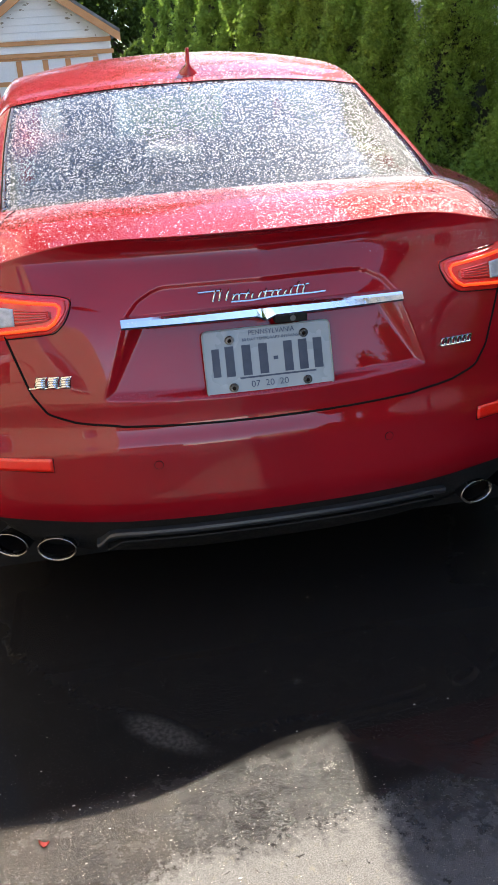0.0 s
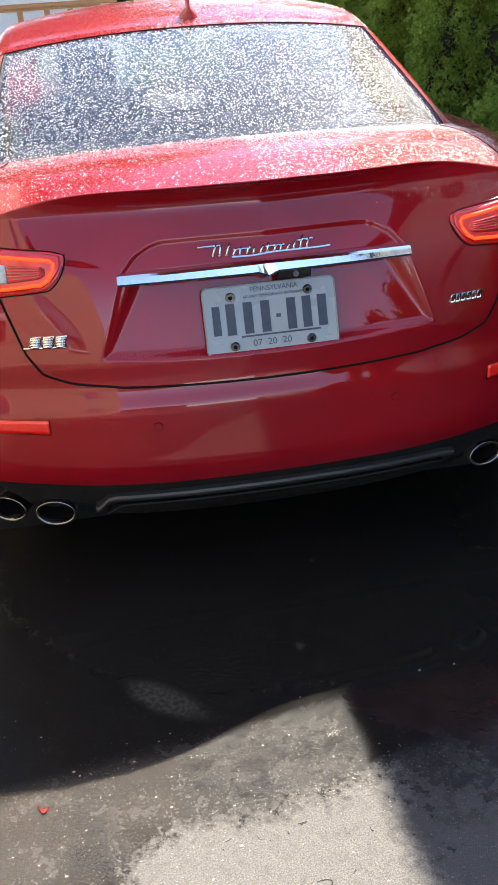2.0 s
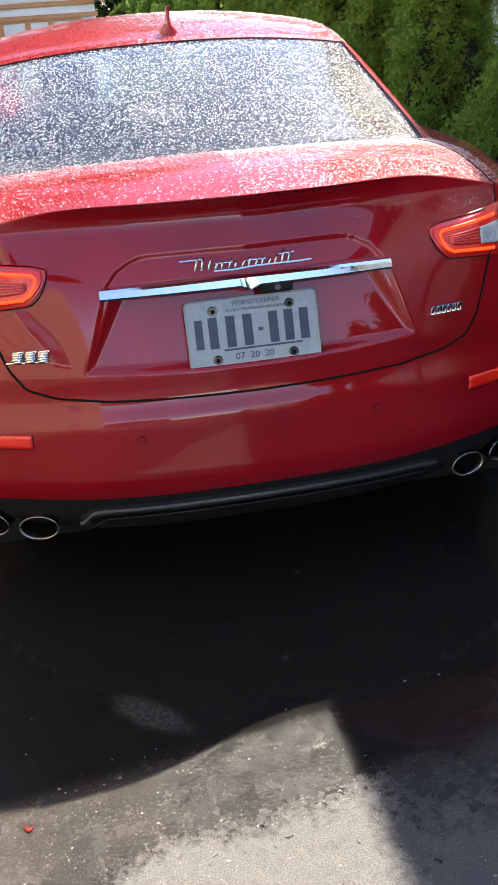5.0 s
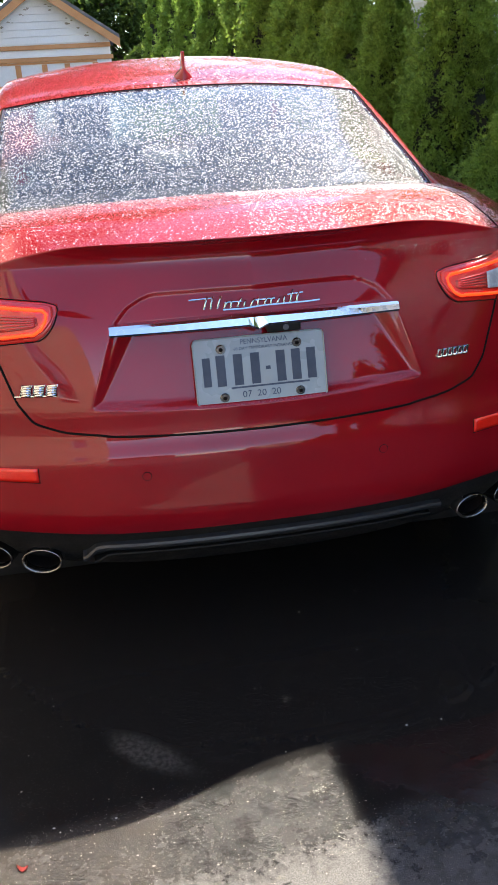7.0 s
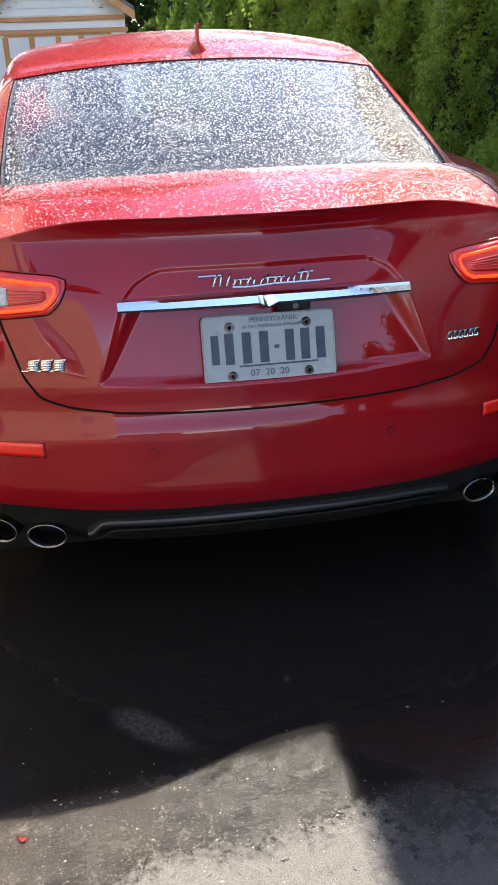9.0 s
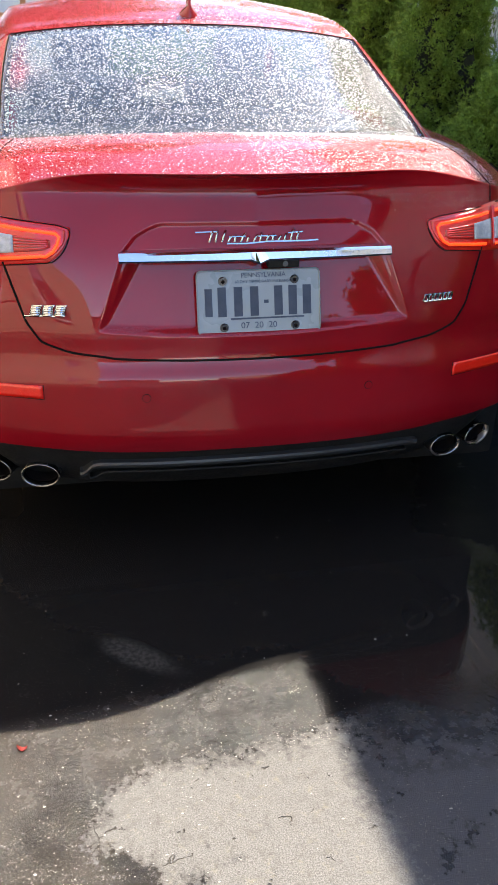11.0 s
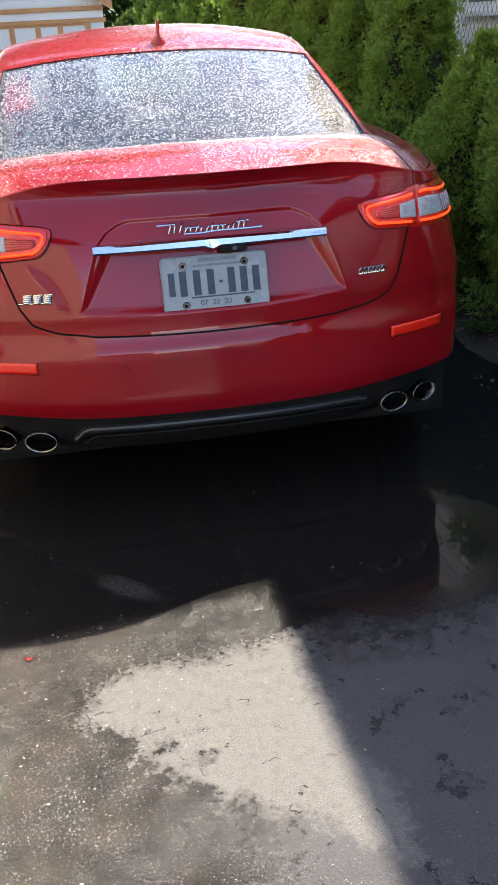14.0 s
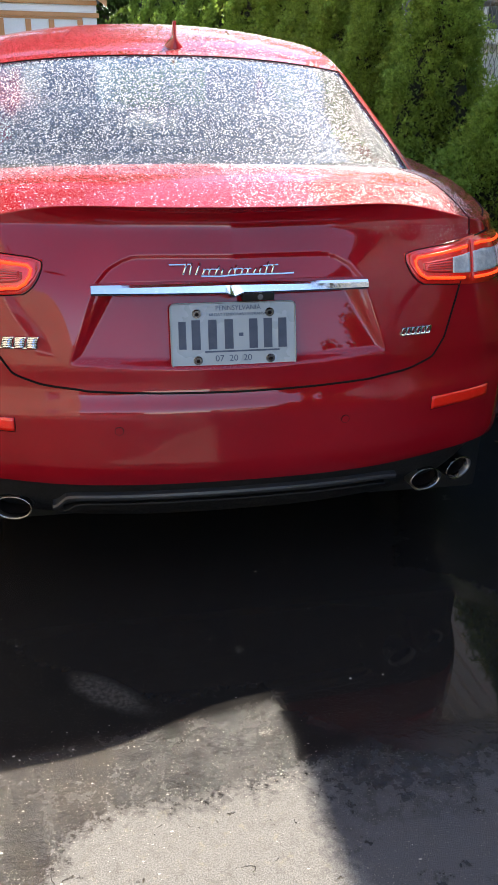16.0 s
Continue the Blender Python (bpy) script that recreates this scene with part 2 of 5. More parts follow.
def glass_material(name, tint, rough=0.0):
    k = Mat(name, tint, rough, 0.0, Transmission_Weight=1.0, IOR=1.45)
    return k.m


def wet_glass_material():
    """Tinted glass under a film of fine rain."""
    k = Mat("wet_tinted_glass", (0.66, 0.74, 0.72), 0.0, 0.0, Transmission_Weight=1.0, IOR=1.5, Coat_IOR=1.5)
    beads = k.ramp(k.noise(260, 3, 0.6), 0.45, 0.56)
    k.set("Coat Weight", k.math("MULTIPLY", beads, 0.35)).set("Coat Roughness", k.ramp(k.noise(90, 3), 0.3, 0.7, 0.35, 0.6))
    k.bump(k.noise(300, 3, 0.6), 0.025, 0.002)
    return k.m


def glow(name, color, strength):
    k = Mat(name, color, 0.3, 0.0, Emission_Color=(*color, 1), Emission_Strength=strength)
    return k.m


PAINT = paint_material()
CHROME = noisy("chrome", (0.72, 0.73, 0.74), (0.8, 0.8, 0.81), 6, 0.07, 1.0)
BLACK = noisy("black_plastic", (0.008, 0.008, 0.008), (0.014, 0.014, 0.014), 9, 0.65, bump=0.1, Specular_IOR_Level=0.25)
PIPE = noisy("grey_chrome", (0.28, 0.27, 0.26), (0.42, 0.41, 0.4), 6, 0.22, 1.0, fine=9)
SATIN = noisy("satin_grey_plastic", (0.028, 0.030, 0.034), (0.036, 0.038, 0.042), 9, 0.34, fine=2.0)
SEAM = noisy("seam_rubber", (0.008, 0.006, 0.006), (0.010, 0.008, 0.008), 30, 0.85, Specular_IOR_Level=0.1)
TYRE = noisy("tyre_rubber", (0.015, 0.015, 0.015), (0.03, 0.028, 0.026), 12, 0.8, bump=0.2)
ALLOY = noisy("alloy_rim", (0.42, 0.42, 0.43), (0.5, 0.5, 0.51), 8, 0.25, 1.0)
CABIN = noisy("dark_cabin_leather", (0.035, 0.034, 0.033), (0.055, 0.053, 0.05), 14, 0.5, bump=0.1)
GLASS = wet_glass_material()
CLEAR = glass_material("clear_lens", (0.95, 0.96, 0.97), 0.02)
LENS = noisy("red_lens", (0.72, 0.016, 0.014), (0.82, 0.026, 0.018), 20, 0.12, Coat_Weight=1.0)
DARKLENS = noisy("dark_red_lens", (0.38, 0.014, 0.014), (0.5, 0.02, 0.018), 30, 0.15, Coat_Weight=1.0)
MILKY = noisy("ribbed_clear_lens", (0.36, 0.38, 0.41), (0.55, 0.57, 0.6), 60, 0.15, Coat_Weight=1.0)
LED = glow("lit_red_strip", (1.0, 0.05, 0.010), 0.6)
REFLECTOR = noisy("red_reflector", (0.9, 0.016, 0.01), (0.98, 0.024, 0.014), 90, 0.2, Coat_Weight=1.0)
# over half milky white: the drops' sun glints are put into their colour
DROPS = glass_material("water", (1.0, 1.0, 1.0), 0.10)
DROPS.node_tree.nodes["Principled BSDF"].inputs["IOR"].default_value = 1.36
DROPS.node_tree.nodes["Principled BSDF"].inputs["Transmission Weight"].default_value = 0.42
PLATE = noisy("plate_sheet", (0.23, 0.25, 0.245), (0.26, 0.28, 0.272), 4, 0.3, fine=11, Coat_Weight=1.0)
INK = noisy("dark_ink", (0.035, 0.05, 0.08), (0.05, 0.065, 0.1), 40, 0.5)
ASPHALT = asphalt_material()
SOIL = noisy("dark_mulch", (0.025, 0.018, 0.012), (0.06, 0.042, 0.028), 9, 0.95, bump=0.9, fine=70)
GRIT_GLINT = noisy("pale_grit_glint", (0.32, 0.29, 0.24), (0.55, 0.52, 0.46), 30, 0.9)
SCRAP = noisy("red_plastic", (0.3, 0.03, 0.025), (0.4, 0.05, 0.04), 30, 0.45)
DEADLEAF = noisy("dead_leaf", (0.11, 0.06, 0.03), (0.2, 0.12, 0.06), 30, 0.8)
ARBOR = leaf_material("arborvitae_green", (0.036, 0.074, 0.015), (0.30, 0.45, 0.095), 0.42)
# near-black green: the shade deep inside a crown, put into the colour
CORE = noisy("inner_shade", (0.012, 0.016, 0.007), (0.03, 0.034, 0.015), 8, 0.95, bump=0.8)
BARK = noisy("bark", (0.06, 0.045, 0.032), (0.12, 0.095, 0.07), 7, 0.95, bump=0.8)
LEAF = leaf_material("broadleaf_green", (0.016, 0.034, 0.009), (0.09, 0.15, 0.028), 0.4)
WHITE = noisy("weathered_white_paint", (0.78, 0.78, 0.78), (0.87, 0.87, 0.86), 1.3, 0.7, bump=0.15, fine=40)
GREYSIDE = noisy("pale_grey_siding", (0.82, 0.82, 0.81), (0.88, 0.88, 0.87), 1.1, 0.65, bump=0.1, fine=30)
BEIGE = noisy("beige_siding", (0.72, 0.58, 0.40), (0.78, 0.64, 0.45), 1.1, 0.7, bump=0.1, fine=30)
ORANGE = noisy("tan_orange_paint", (0.56, 0.25, 0.1), (0.66, 0.32, 0.14), 3, 0.65, bump=0.15)
SHINGLE = noisy("grey_shingle", (0.14, 0.13, 0.125), (0.22, 0.21, 0.2), 5, 0.9, bump=0.6)
PEEL = noisy("bare_grey_wood", (0.34, 0.31, 0.26), (0.42, 0.39, 0.33), 18, 0.9)
GALV = noisy("galvanised_wire", (0.16, 0.16, 0.165), (0.24, 0.24, 0.245), 12, 0.6, 0.3)
RUST = noisy("rusty_steel", (0.16, 0.12, 0.095), (0.26, 0.22, 0.19), 8, 0.8, 0.2)
PANE = Mat("window_pane", (0.12, 0.13, 0.14), 0.04, 0.0, Coat_Weight=1.0).m
CURTAIN = noisy("curtain_cloth", (0.3, 0.2, 0.13), (0.42, 0.3, 0.2), 5, 0.9)
WEED = leaf_material("weed_green", (0.05, 0.1, 0.02), (0.12, 0.2, 0.05), 0.3)


# ---------------------------------------------------------------- mesh helpers
def thing(name, at=(0, 0, 0), **tags):
    ob = new(name)
    ob.empty_display_size = 0.1
    ob.matrix_world = Matrix.Translation(at)
    return tagged(ob, **tags)


def origin(ob):
    """Where a thing or part stands, through its parents."""
    at = Vector((0, 0, 0))
    while ob is not None:
        at = at + ob.location
        ob = ob.parent
    return at


def raw(name, verts, faces, material, parent=None, label="", smooth=False, kind=""):
    """One mesh object from lists of corners and faces, in world metres."""
    me = bpy.data.meshes.new(name)
    verts = np.asarray(verts, float).reshape(-1, 3)
    if parent is not None:
        verts = verts - np.array(origin(parent))
    me.from_pydata(verts.tolist(), [], [tuple(int(i) for i in fc) for fc in faces])
    me.materials.append(material)
    if smooth:
        me.shade_smooth()
    ob = new(name, me)
    ob.parent = parent
    return tagged(ob, label=label, kind=kind)


def quick(name, verts, faces, material, parent=None, label="", smooth=False, kind=""):
    """As raw, for large arrays of triangles or of quads alone."""
    me = bpy.data.meshes.new(name)
    verts, faces = np.asarray(verts, np.float32), np.asarray(faces, np.int32)
    if parent is not None:
        verts = verts - np.array(origin(parent), np.float32)
    n = faces.shape[1]
    me.vertices.add(len(verts))
    me.vertices.foreach_set("co", verts.ravel())
    me.loops.add(faces.size)
    me.loops.foreach_set("vertex_index", faces.ravel())
    me.polygons.add(len(faces))
    me.polygons.foreach_set("loop_start", np.arange(0, faces.size, n, dtype=np.int32))
    me.update(calc_edges=True)
    me.validate()
    me.materials.append(material)
    if smooth:
        me.shade_smooth()
    ob = new(name, me)
    ob.parent = parent
    return tagged(ob, label=label, kind=kind)


def part(name, bm, material, parent=None, label="", smooth=False, kind=""):
    """Link a bmesh, in world metres, as one mesh object under a thing or part."""
    me = bpy.data.meshes.new(name)
    if parent is not None:
        bmesh.ops.translate(bm, verts=bm.verts, vec=-origin(parent))
    bm.to_mesh(me)
    bm.free()
    me.materials.append(material)
    if smooth:
        me.shade_smooth()
    ob = new(name, me)
    ob.parent = parent
    return tagged(ob, label=label, kind=kind)


def box(lo, hi, bevel=0.0, m=None, bm=None):
    """A bevelled block between two corners, added to bm."""
    own = bmesh.new()
    bmesh.ops.create_cube(own, size=1.0)
    lo, hi = Vector(lo), Vector(hi)
    bmesh.ops.scale(own, verts=own.verts, vec=hi - lo)
    bmesh.ops.translate(own, verts=own.verts, vec=(lo + hi) / 2)
    if bevel:
        bmesh.ops.bevel(own, geom=own.edges[:], offset=bevel, segments=2, affect="EDGES", profile=0.7)
    if m is not None:
        bmesh.ops.transform(own, matrix=m, verts=own.verts)
    if bm is None:
        return own
    me = bpy.data.meshes.new("tmp")
    own.to_mesh(me)
    own.free()
    bm.from_mesh(me)
    bpy.data.meshes.remove(me)
    return bm


def tube(points, radius, sides=8, closed=False, flat=1.0):
    """A tube along points, as corners and faces; radius may be a list. flat squeezes it along z."""
    pts = [Vector(p) for p in points]
    n = len(pts)
    rad = radius if isinstance(radius, (list, tuple, np.ndarray)) else [radius] * n
    verts, faces = [], []
    up = Vector((0, 0, 1))
    for i, p in enumerate(pts):
        a = pts[(i - 1) % n] if closed or i else p
        b = pts[(i + 1) % n] if closed or i < n - 1 else p
        d = (b - a).normalized()
        ref = up if abs(d.z) < 0.92 else Vector((0, 1, 0))
        u = d.cross(ref).normalized()
        v = u.cross(d).normalized()
        for j in range(sides):
            t = 2 * math.pi * j / sides
            verts.append(p + (u * math.cos(t) + v * math.sin(t) * flat) * rad[i])
    for i in range(n if closed else n - 1):
        for j in range(sides):
            a, b = i * sides + j, i * sides + (j + 1) % sides
            c, d = ((i + 1) % n) * sides + (j + 1) % sides, ((i + 1) % n) * sides + j
            faces.append((a, b, c, d))
    if not closed:
        faces += [tuple(range(sides))[::-1], tuple(range((n - 1) * sides, n * sides))]
    return [tuple(v) for v in verts], faces


def grid_faces(rows, cols, wrap=False):
    out = []
    for i in range(rows - 1):
        for j in range(cols if wrap else cols - 1):
            k = (j + 1) % cols
            out.append((i * cols + j, i * cols + k, (i + 1) * cols + k, (i + 1) * cols + j))
    return out


def cubic(ts, ys):
    """A natural cubic through (ts, ys), as a function; ys may have several columns."""
    ts, ys = np.asarray(ts, float), np.asarray(ys, float)
    flat = ys.ndim == 1
    ys = ys[:, None] if flat else ys
    n, h = len(ts), np.diff(ts)
    a, r = np.eye(n), np.zeros((n, ys.shape[1]))
    for i in range(1, n - 1):
        a[i, i - 1 : i + 2] = h[i - 1], 2 * (h[i - 1] + h[i]), h[i]
        r[i] = 6 * ((ys[i + 1] - ys[i]) / h[i] - (ys[i] - ys[i - 1]) / h[i - 1])
    m = np.linalg.solve(a, r)

    def at(t):
        t = np.atleast_1d(np.asarray(t, float))
        i = np.clip(np.searchsorted(ts, t) - 1, 0, n - 2)
        d0, d1, hh = (t - ts[i])[:, None], (ts[i + 1] - t)[:, None], h[i][:, None]
        out = (m[i] * d1**3 + m[i + 1] * d0**3) / (6 * hh) + (ys[i] / hh - m[i] * hh / 6) * d1 + (ys[i + 1] / hh - m[i + 1] * hh / 6) * d0
        return out[:, 0] if flat else out

    return at


def lin(xs, ys):
    return lambda v: np.interp(v, xs, ys)


def smooth01(x):
    x = np.clip(x, 0, 1)
    return x * x * (3 - 2 * x)


# ---------------------------------------------------------------- ground
def ground_height(y):
    return -0.055 * np.maximum(np.asarray(y, float) - 6.0, 0) ** 1.0 * (np.asarray(y, float) < 16) - 0.55 * (np.asarray(y, float) >= 16)


def build_ground():
    xs = np.unique(np.concatenate([np.linspace(-2500, -20, 12), np.linspace(-20, 20, 41), np.linspace(20, 2500, 12)]))
    ys = np.unique(np.concatenate([np.linspace(-2500, -20, 12), np.linspace(-20, 30, 51), np.linspace(30, 2500, 12)]))
    v = [(x, y, float(ground_height(y))) for y in ys for x in xs]
    g = raw("ground", v, grid_faces(len(ys), len(xs)), ASPHALT, label="wet worn black asphalt driveway with a dry pale patch and painted-in shade", smooth=True, kind="structure")
    tagged(g, category="driveway")


build_ground()


def build_soil():
    """The planting bed under the hedge, a low uneven mound."""
    ys, us = np.linspace(-7.2, 13, 150), np.linspace(0, 1, 14)
    v = []
    for y in ys:
        edge = 1.36 - 0.045 * (y - 1.0) + 0.035 * math.sin(y * 3.1) + 0.025 * math.sin(y * 8.7 + 1)
        for u in us:
            x = edge + u * (2.86 - edge)
            z = 0.05 * smooth01(u * 5) + 0.02 * noise.noise((x * 5, y * 5, 0)) * min(1, u * 6) + float(ground_height(y)) - 0.004 * (u == 0)
            v.append((x, y, z))
    return raw("soil_bed", v, grid_faces(len(ys), len(us)), SOIL, label="dark bark mulch bed along the driveway", smooth=True, kind="structure")


build_soil()


# ---------------------------------------------------------------- car
CAR = thing("car", label="wet dark red four-door saloon parked on the driveway", category="car")

LOW = np.array([(0, -0.045), (0.15, -0.042), (0.30, -0.032), (0.45, -0.010), (0.58, 0.020), (0.70, 0.058), (0.785, 0.125), (0.835, 0.24), (0.875, 0.42), (0.912, 0.70), (0.94, 1.1), (0.935, 1.7), (0.925, 2.4), (0.93, 3.2), (0.945, 3.85), (0.91, 4.4), (0.76, 4.74), (0.45, 4.90), (0, 4.94)])
TOP = np.array([(0, 0.062), (0.15, 0.074), (0.30, 0.080), (0.45, 0.090), (0.575, 0.098), (0.68, 0.168), (0.76, 0.295), (0.81, 0.45), (0.845, 0.66), (0.872, 0.95), (0.885, 1.3), (0.88, 1.8), (0.88, 2.5), (0.885, 3.2), (0.88, 3.8), (0.80, 4.3), (0.66, 4.62), (0.38, 4.78), (0, 4.83)])
INNER = np.array([(0, 0.50, 1.105), (0.15, 0.502, 1.104), (0.30, 0.51, 1.10), (0.45, 0.53, 1.093), (0.56, 0.555, 1.085), (0.64, 0.60, 1.075), (0.69, 0.70, 1.062), (0.725, 0.85, 1.055), (0.75, 1.0, 1.05), (0.765, 1.2, 1.045), (0.775, 1.5, 1.04), (0.78, 1.9, 1.03), (0.78, 2.5, 1.02), (0.76, 3.0, 1.005), (0.70, 3.3, 0.995), (0.58, 3.5, 0.985), (0.42, 3.62, 0.98), (0.22, 3.68, 0.98), (0, 3.70, 0.98)])
RIM_Z = np.array([1.080, 1.079, 1.075, 1.062, 1.036, 1.008, 0.993, 0.990, 0.995, 1.005, 1.010, 1.005, 1.0, 0.985, 0.93, 0.84, 0.74, 0.68, 0.66])
FOOT_Z = np.array([0.392, 0.392, 0.394, 0.400, 0.412, 0.424, 0.425, 0.41, 0.38, 0.33, 0.30, 0.29, 0.29, 0.29, 0.29, 0.27, 0.24, 0.23, 0.23])
QS = np.concatenate([[0], np.cumsum(np.hypot(*np.diff(LOW, axis=0).T))])
low_at, top_at, inner_at = cubic(QS, LOW), cubic(QS, TOP), cubic(QS, INNER)
rim_at, foot_at = cubic(QS, RIM_Z), cubic(QS, FOOT_Z)
rear_dy = cubic([0.2, 0.38, 0.42, 0.50, 0.57, 0.605, 0.625, 0.65, 0.70, 0.80, 0.90, 1.0, 1.1], [0.06, 0.030, 0.010, 0, 0.0, 0.004, 0.012, 0.020, 0.022, 0.020, 0.016, 0.022, 0.022])
_qx = np.linspace(0, QS[9], 600)
_xx = low_at(_qx)[:, 0]


def q_of(x):
    """The way round the car's rear at which the lower outline is x from the middle."""
    return np.interp(x, _xx, _qx)


def recess(x, z, y0):
    """Depth of the hollow in the boot lid that holds the plate: a shallow step round it, then a face that leans back under the strip."""
    ax = np.abs(x)
    hw = np.interp(z, [0.70, 0.90, 0.93, 0.948, 0.958], [0.398, 0.325, 0.297, 0.262, 0.225])
    floor_z = 0.703 + 0.016 * (x / 0.39) ** 2
    edge = np.minimum((hw - ax) * 0.9, np.minimum(0.960 - z, z - floor_z))
    step = 0.006 * smooth01(edge / 0.010)
    wide = 0.012 + 0.048 * np.clip((z - 0.71) / 0.17, 0, 1)
    deep = np.clip(0.004 + 0.33 * (z - 0.71) - y0, 0, 0.08)
    deep = deep * smooth01((hw - ax) / wide) * smooth01((0.900 - z) / 0.012) * smooth01((z - floor_z) / 0.014)
    return np.maximum(step, deep)


def skin(x_or_q, z, by_q=False):
    """A point of the car's side skin, by the way round it (or the distance from the middle) and the height. Right half; arrays."""
    q = np.atleast_1d(np.asarray(x_or_q, float))
    z = np.atleast_1d(np.asarray(z, float))
    if not by_q:
        q = q_of(q)
    q, z = np.broadcast_arrays(q, z)
    shape = q.shape
    q, z = q.ravel(), z.ravel()
    lo, hi, rim = low_at(q), top_at(q), rim_at(q)
    b = (np.clip((z - 0.70) / 0.32, 0, 1.02) ** 1.35)[:, None]
    xy = lo * (1 - b) + hi * b
    rear = smooth01((0.9 - lo[:, 1]) / 0.9)
    xy[:, 1] += rear_dy(z) * rear
    lip = smooth01((0.54 - lo[:, 0]) / 0.42) * (lo[:, 1] < 1)
    xy[:, 1] -= 0.096 * lip * np.clip((z - 0.99) / np.maximum(rim - 0.99, 0.01), 0, 1.05) ** 3.2
    xy[:, 1] += recess(xy[:, 0], z, xy[:, 1]) * (lo[:, 1] < 0.2)
    side = smooth01((lo[:, 1] - 0.3) / 0.6)
    xy[:, 0] -= side * (0.05 * np.clip((0.45 - z) / 0.2, 0, 1) ** 1.5 - 0.008 * np.exp(-(((z - 0.80) / 0.08) ** 2)))
    return np.column_stack([xy, z]).reshape(*shape, 3)


def skin_normal(x, z, by_q=False):
    e = 0.004
    a = skin(np.asarray(x) + e, z, by_q) - skin(np.asarray(x) - e, z, by_q)
    b = skin(x, np.asarray(z) + e, by_q) - skin(x, np.asarray(z) - e, by_q)
    n = np.cross(a, b)
    return n / np.linalg.norm(n, axis=-1, keepdims=True)


def deck(q, t):
    """A point of the upper skin, from the shoulder (t 0) in to the foot of the glass (t 1)."""
    q, t = np.broadcast_arrays(np.atleast_1d(np.asarray(q, float)), np.atleast_1d(np.asarray(t, float)))
    shape = q.shape
    q, t = q.ravel(), t.ravel()
    a, b = skin(q, rim_at(q), True), inner_at(q)
    p = a + (b - a) * t[:, None]
    span = np.hypot(*(b - a)[:, :2].T)
    p[:, 2] += 0.07 * span * np.sin(math.pi * t) * (1 - 0.35 * t)
    return p.reshape(*shape, 3)


def lid_side(z):
    """How far out the boot lid reaches at a height."""
    return np.interp(z, [0.64, 0.655, 0.665, 0.69, 0.74, 0.80, 0.88, 0.98, 1.02], [0.0, 0.36, 0.455, 0.525, 0.558, 0.577, 0.603, 0.655, 0.665])


def build_body():
    qs = np.unique(np.concatenate([np.arange(0, QS[6], 0.005), np.arange(QS[6], QS[9], 0.015), np.linspace(QS[9], QS[-1], 70)]))
    vs = np.unique(np.concatenate([np.linspace(0, 0.9, 130), np.linspace(0.9, 1, 20)]))
    foot, rim = foot_at(qs), rim_at(qs)
    rows = [skin(qs, foot + v * (rim - foot), True) for v in vs]
    ts = np.concatenate([[0.008, 0.022, 0.05], np.linspace(0.09, 1, 26)])
    rows += [deck(qs, t) for t in ts]
    half = np.array(rows)
    nr, nq = half.shape[:2]
    left = half[:, 1:-1][:, ::-1].copy()
    left[..., 0] *= -1
    full = np.concatenate([half, left], axis=1)
    nc = full.shape[1]
    verts = full.reshape(-1, 3)
    faces = np.array(grid_faces(nr, nc, wrap=True))
    mid = verts[faces].mean(1)
    col, row = faces[:, 0] % nc, faces[:, 0] // nc
    cq = np.where(col < nq, qs[np.minimum(col, nq - 1)], qs[np.clip(nc - col, 0, nq - 1)])
    upper = row >= len(vs) - 1
    ax, z, y = np.abs(mid[:, 0]), mid[:, 2], mid[:, 1]
    arch = np.zeros(len(faces), bool)
    for wy in (0.97, 3.97):
        arch |= (np.hypot(y - wy, z - 0.34) < 0.378) & ~upper & (ax > 0.6)
    lx = np.interp(cq, _qx, _xx)
    lid = np.where(upper, cq < q_of(0.655), (ax < lid_side(z)) & (z > 0.645)) & (y < 0.9)
    bumper = ~lid & ~upper & (y < 0.62) & (z < 0.86 + 0.1 * (lx > 0.6))
    smooth_n = None
    for name, mask in (("body_shell", ~lid & ~bumper & ~arch), ("boot_lid", lid & ~arch), ("rear_bumper", bumper & ~arch)):
        used, inv = np.unique(faces[mask], return_inverse=True)
        sub = quick(name, verts[used], inv.reshape(-1, 4), PAINT, CAR, smooth=True)
        if smooth_n is None:
            e1, e2 = verts[faces[:, 2]] - verts[faces[:, 0]], verts[faces[:, 3]] - verts[faces[:, 1]]
            fn = np.cross(e1, e2)
            smooth_n = np.zeros_like(verts)
            for k in range(4):
                np.add.at(smooth_n, faces[:, k], fn)
            smooth_n /= np.maximum(np.linalg.norm(smooth_n, axis=1, keepdims=True), 1e-9)
        sub.data.normals_split_custom_set_from_vertices(smooth_n[used].tolist())
        yield sub


SHELL, LID, BUMPER = list(build_body())

GY = [0.47, 0.50, 0.587, 0.70, 0.85, 1.08, 1.17, 1.4, 1.7, 2.0, 2.3, 2.6, 2.75, 3.2, 3.72]
zc_at = cubic(GY, [1.085, 1.103, 1.149, 1.205, 1.272, 1.360, 1.385, 1.421, 1.444, 1.451, 1.442, 1.41, 1.38, 1.185, 0.975])
ze_at = cubic(GY, [1.02, 1.038, 1.082, 1.137, 1.210, 1.321, 1.346, 1.376, 1.392, 1.395, 1.385, 1.352, 1.32, 1.13, 0.93])
ga_at = cubic(GY, [0.615, 0.62, 0.622, 0.608, 0.580, 0.538, 0.535, 0.545, 0.558, 0.56, 0.557, 0.55, 0.548, 0.60, 0.66])
gb_at = cubic(GY, [0.655, 0.66, 0.668, 0.69, 0.722, 0.757, 0.762, 0.772, 0.778, 0.782, 0.782, 0.78, 0.775, 0.74, 0.67])
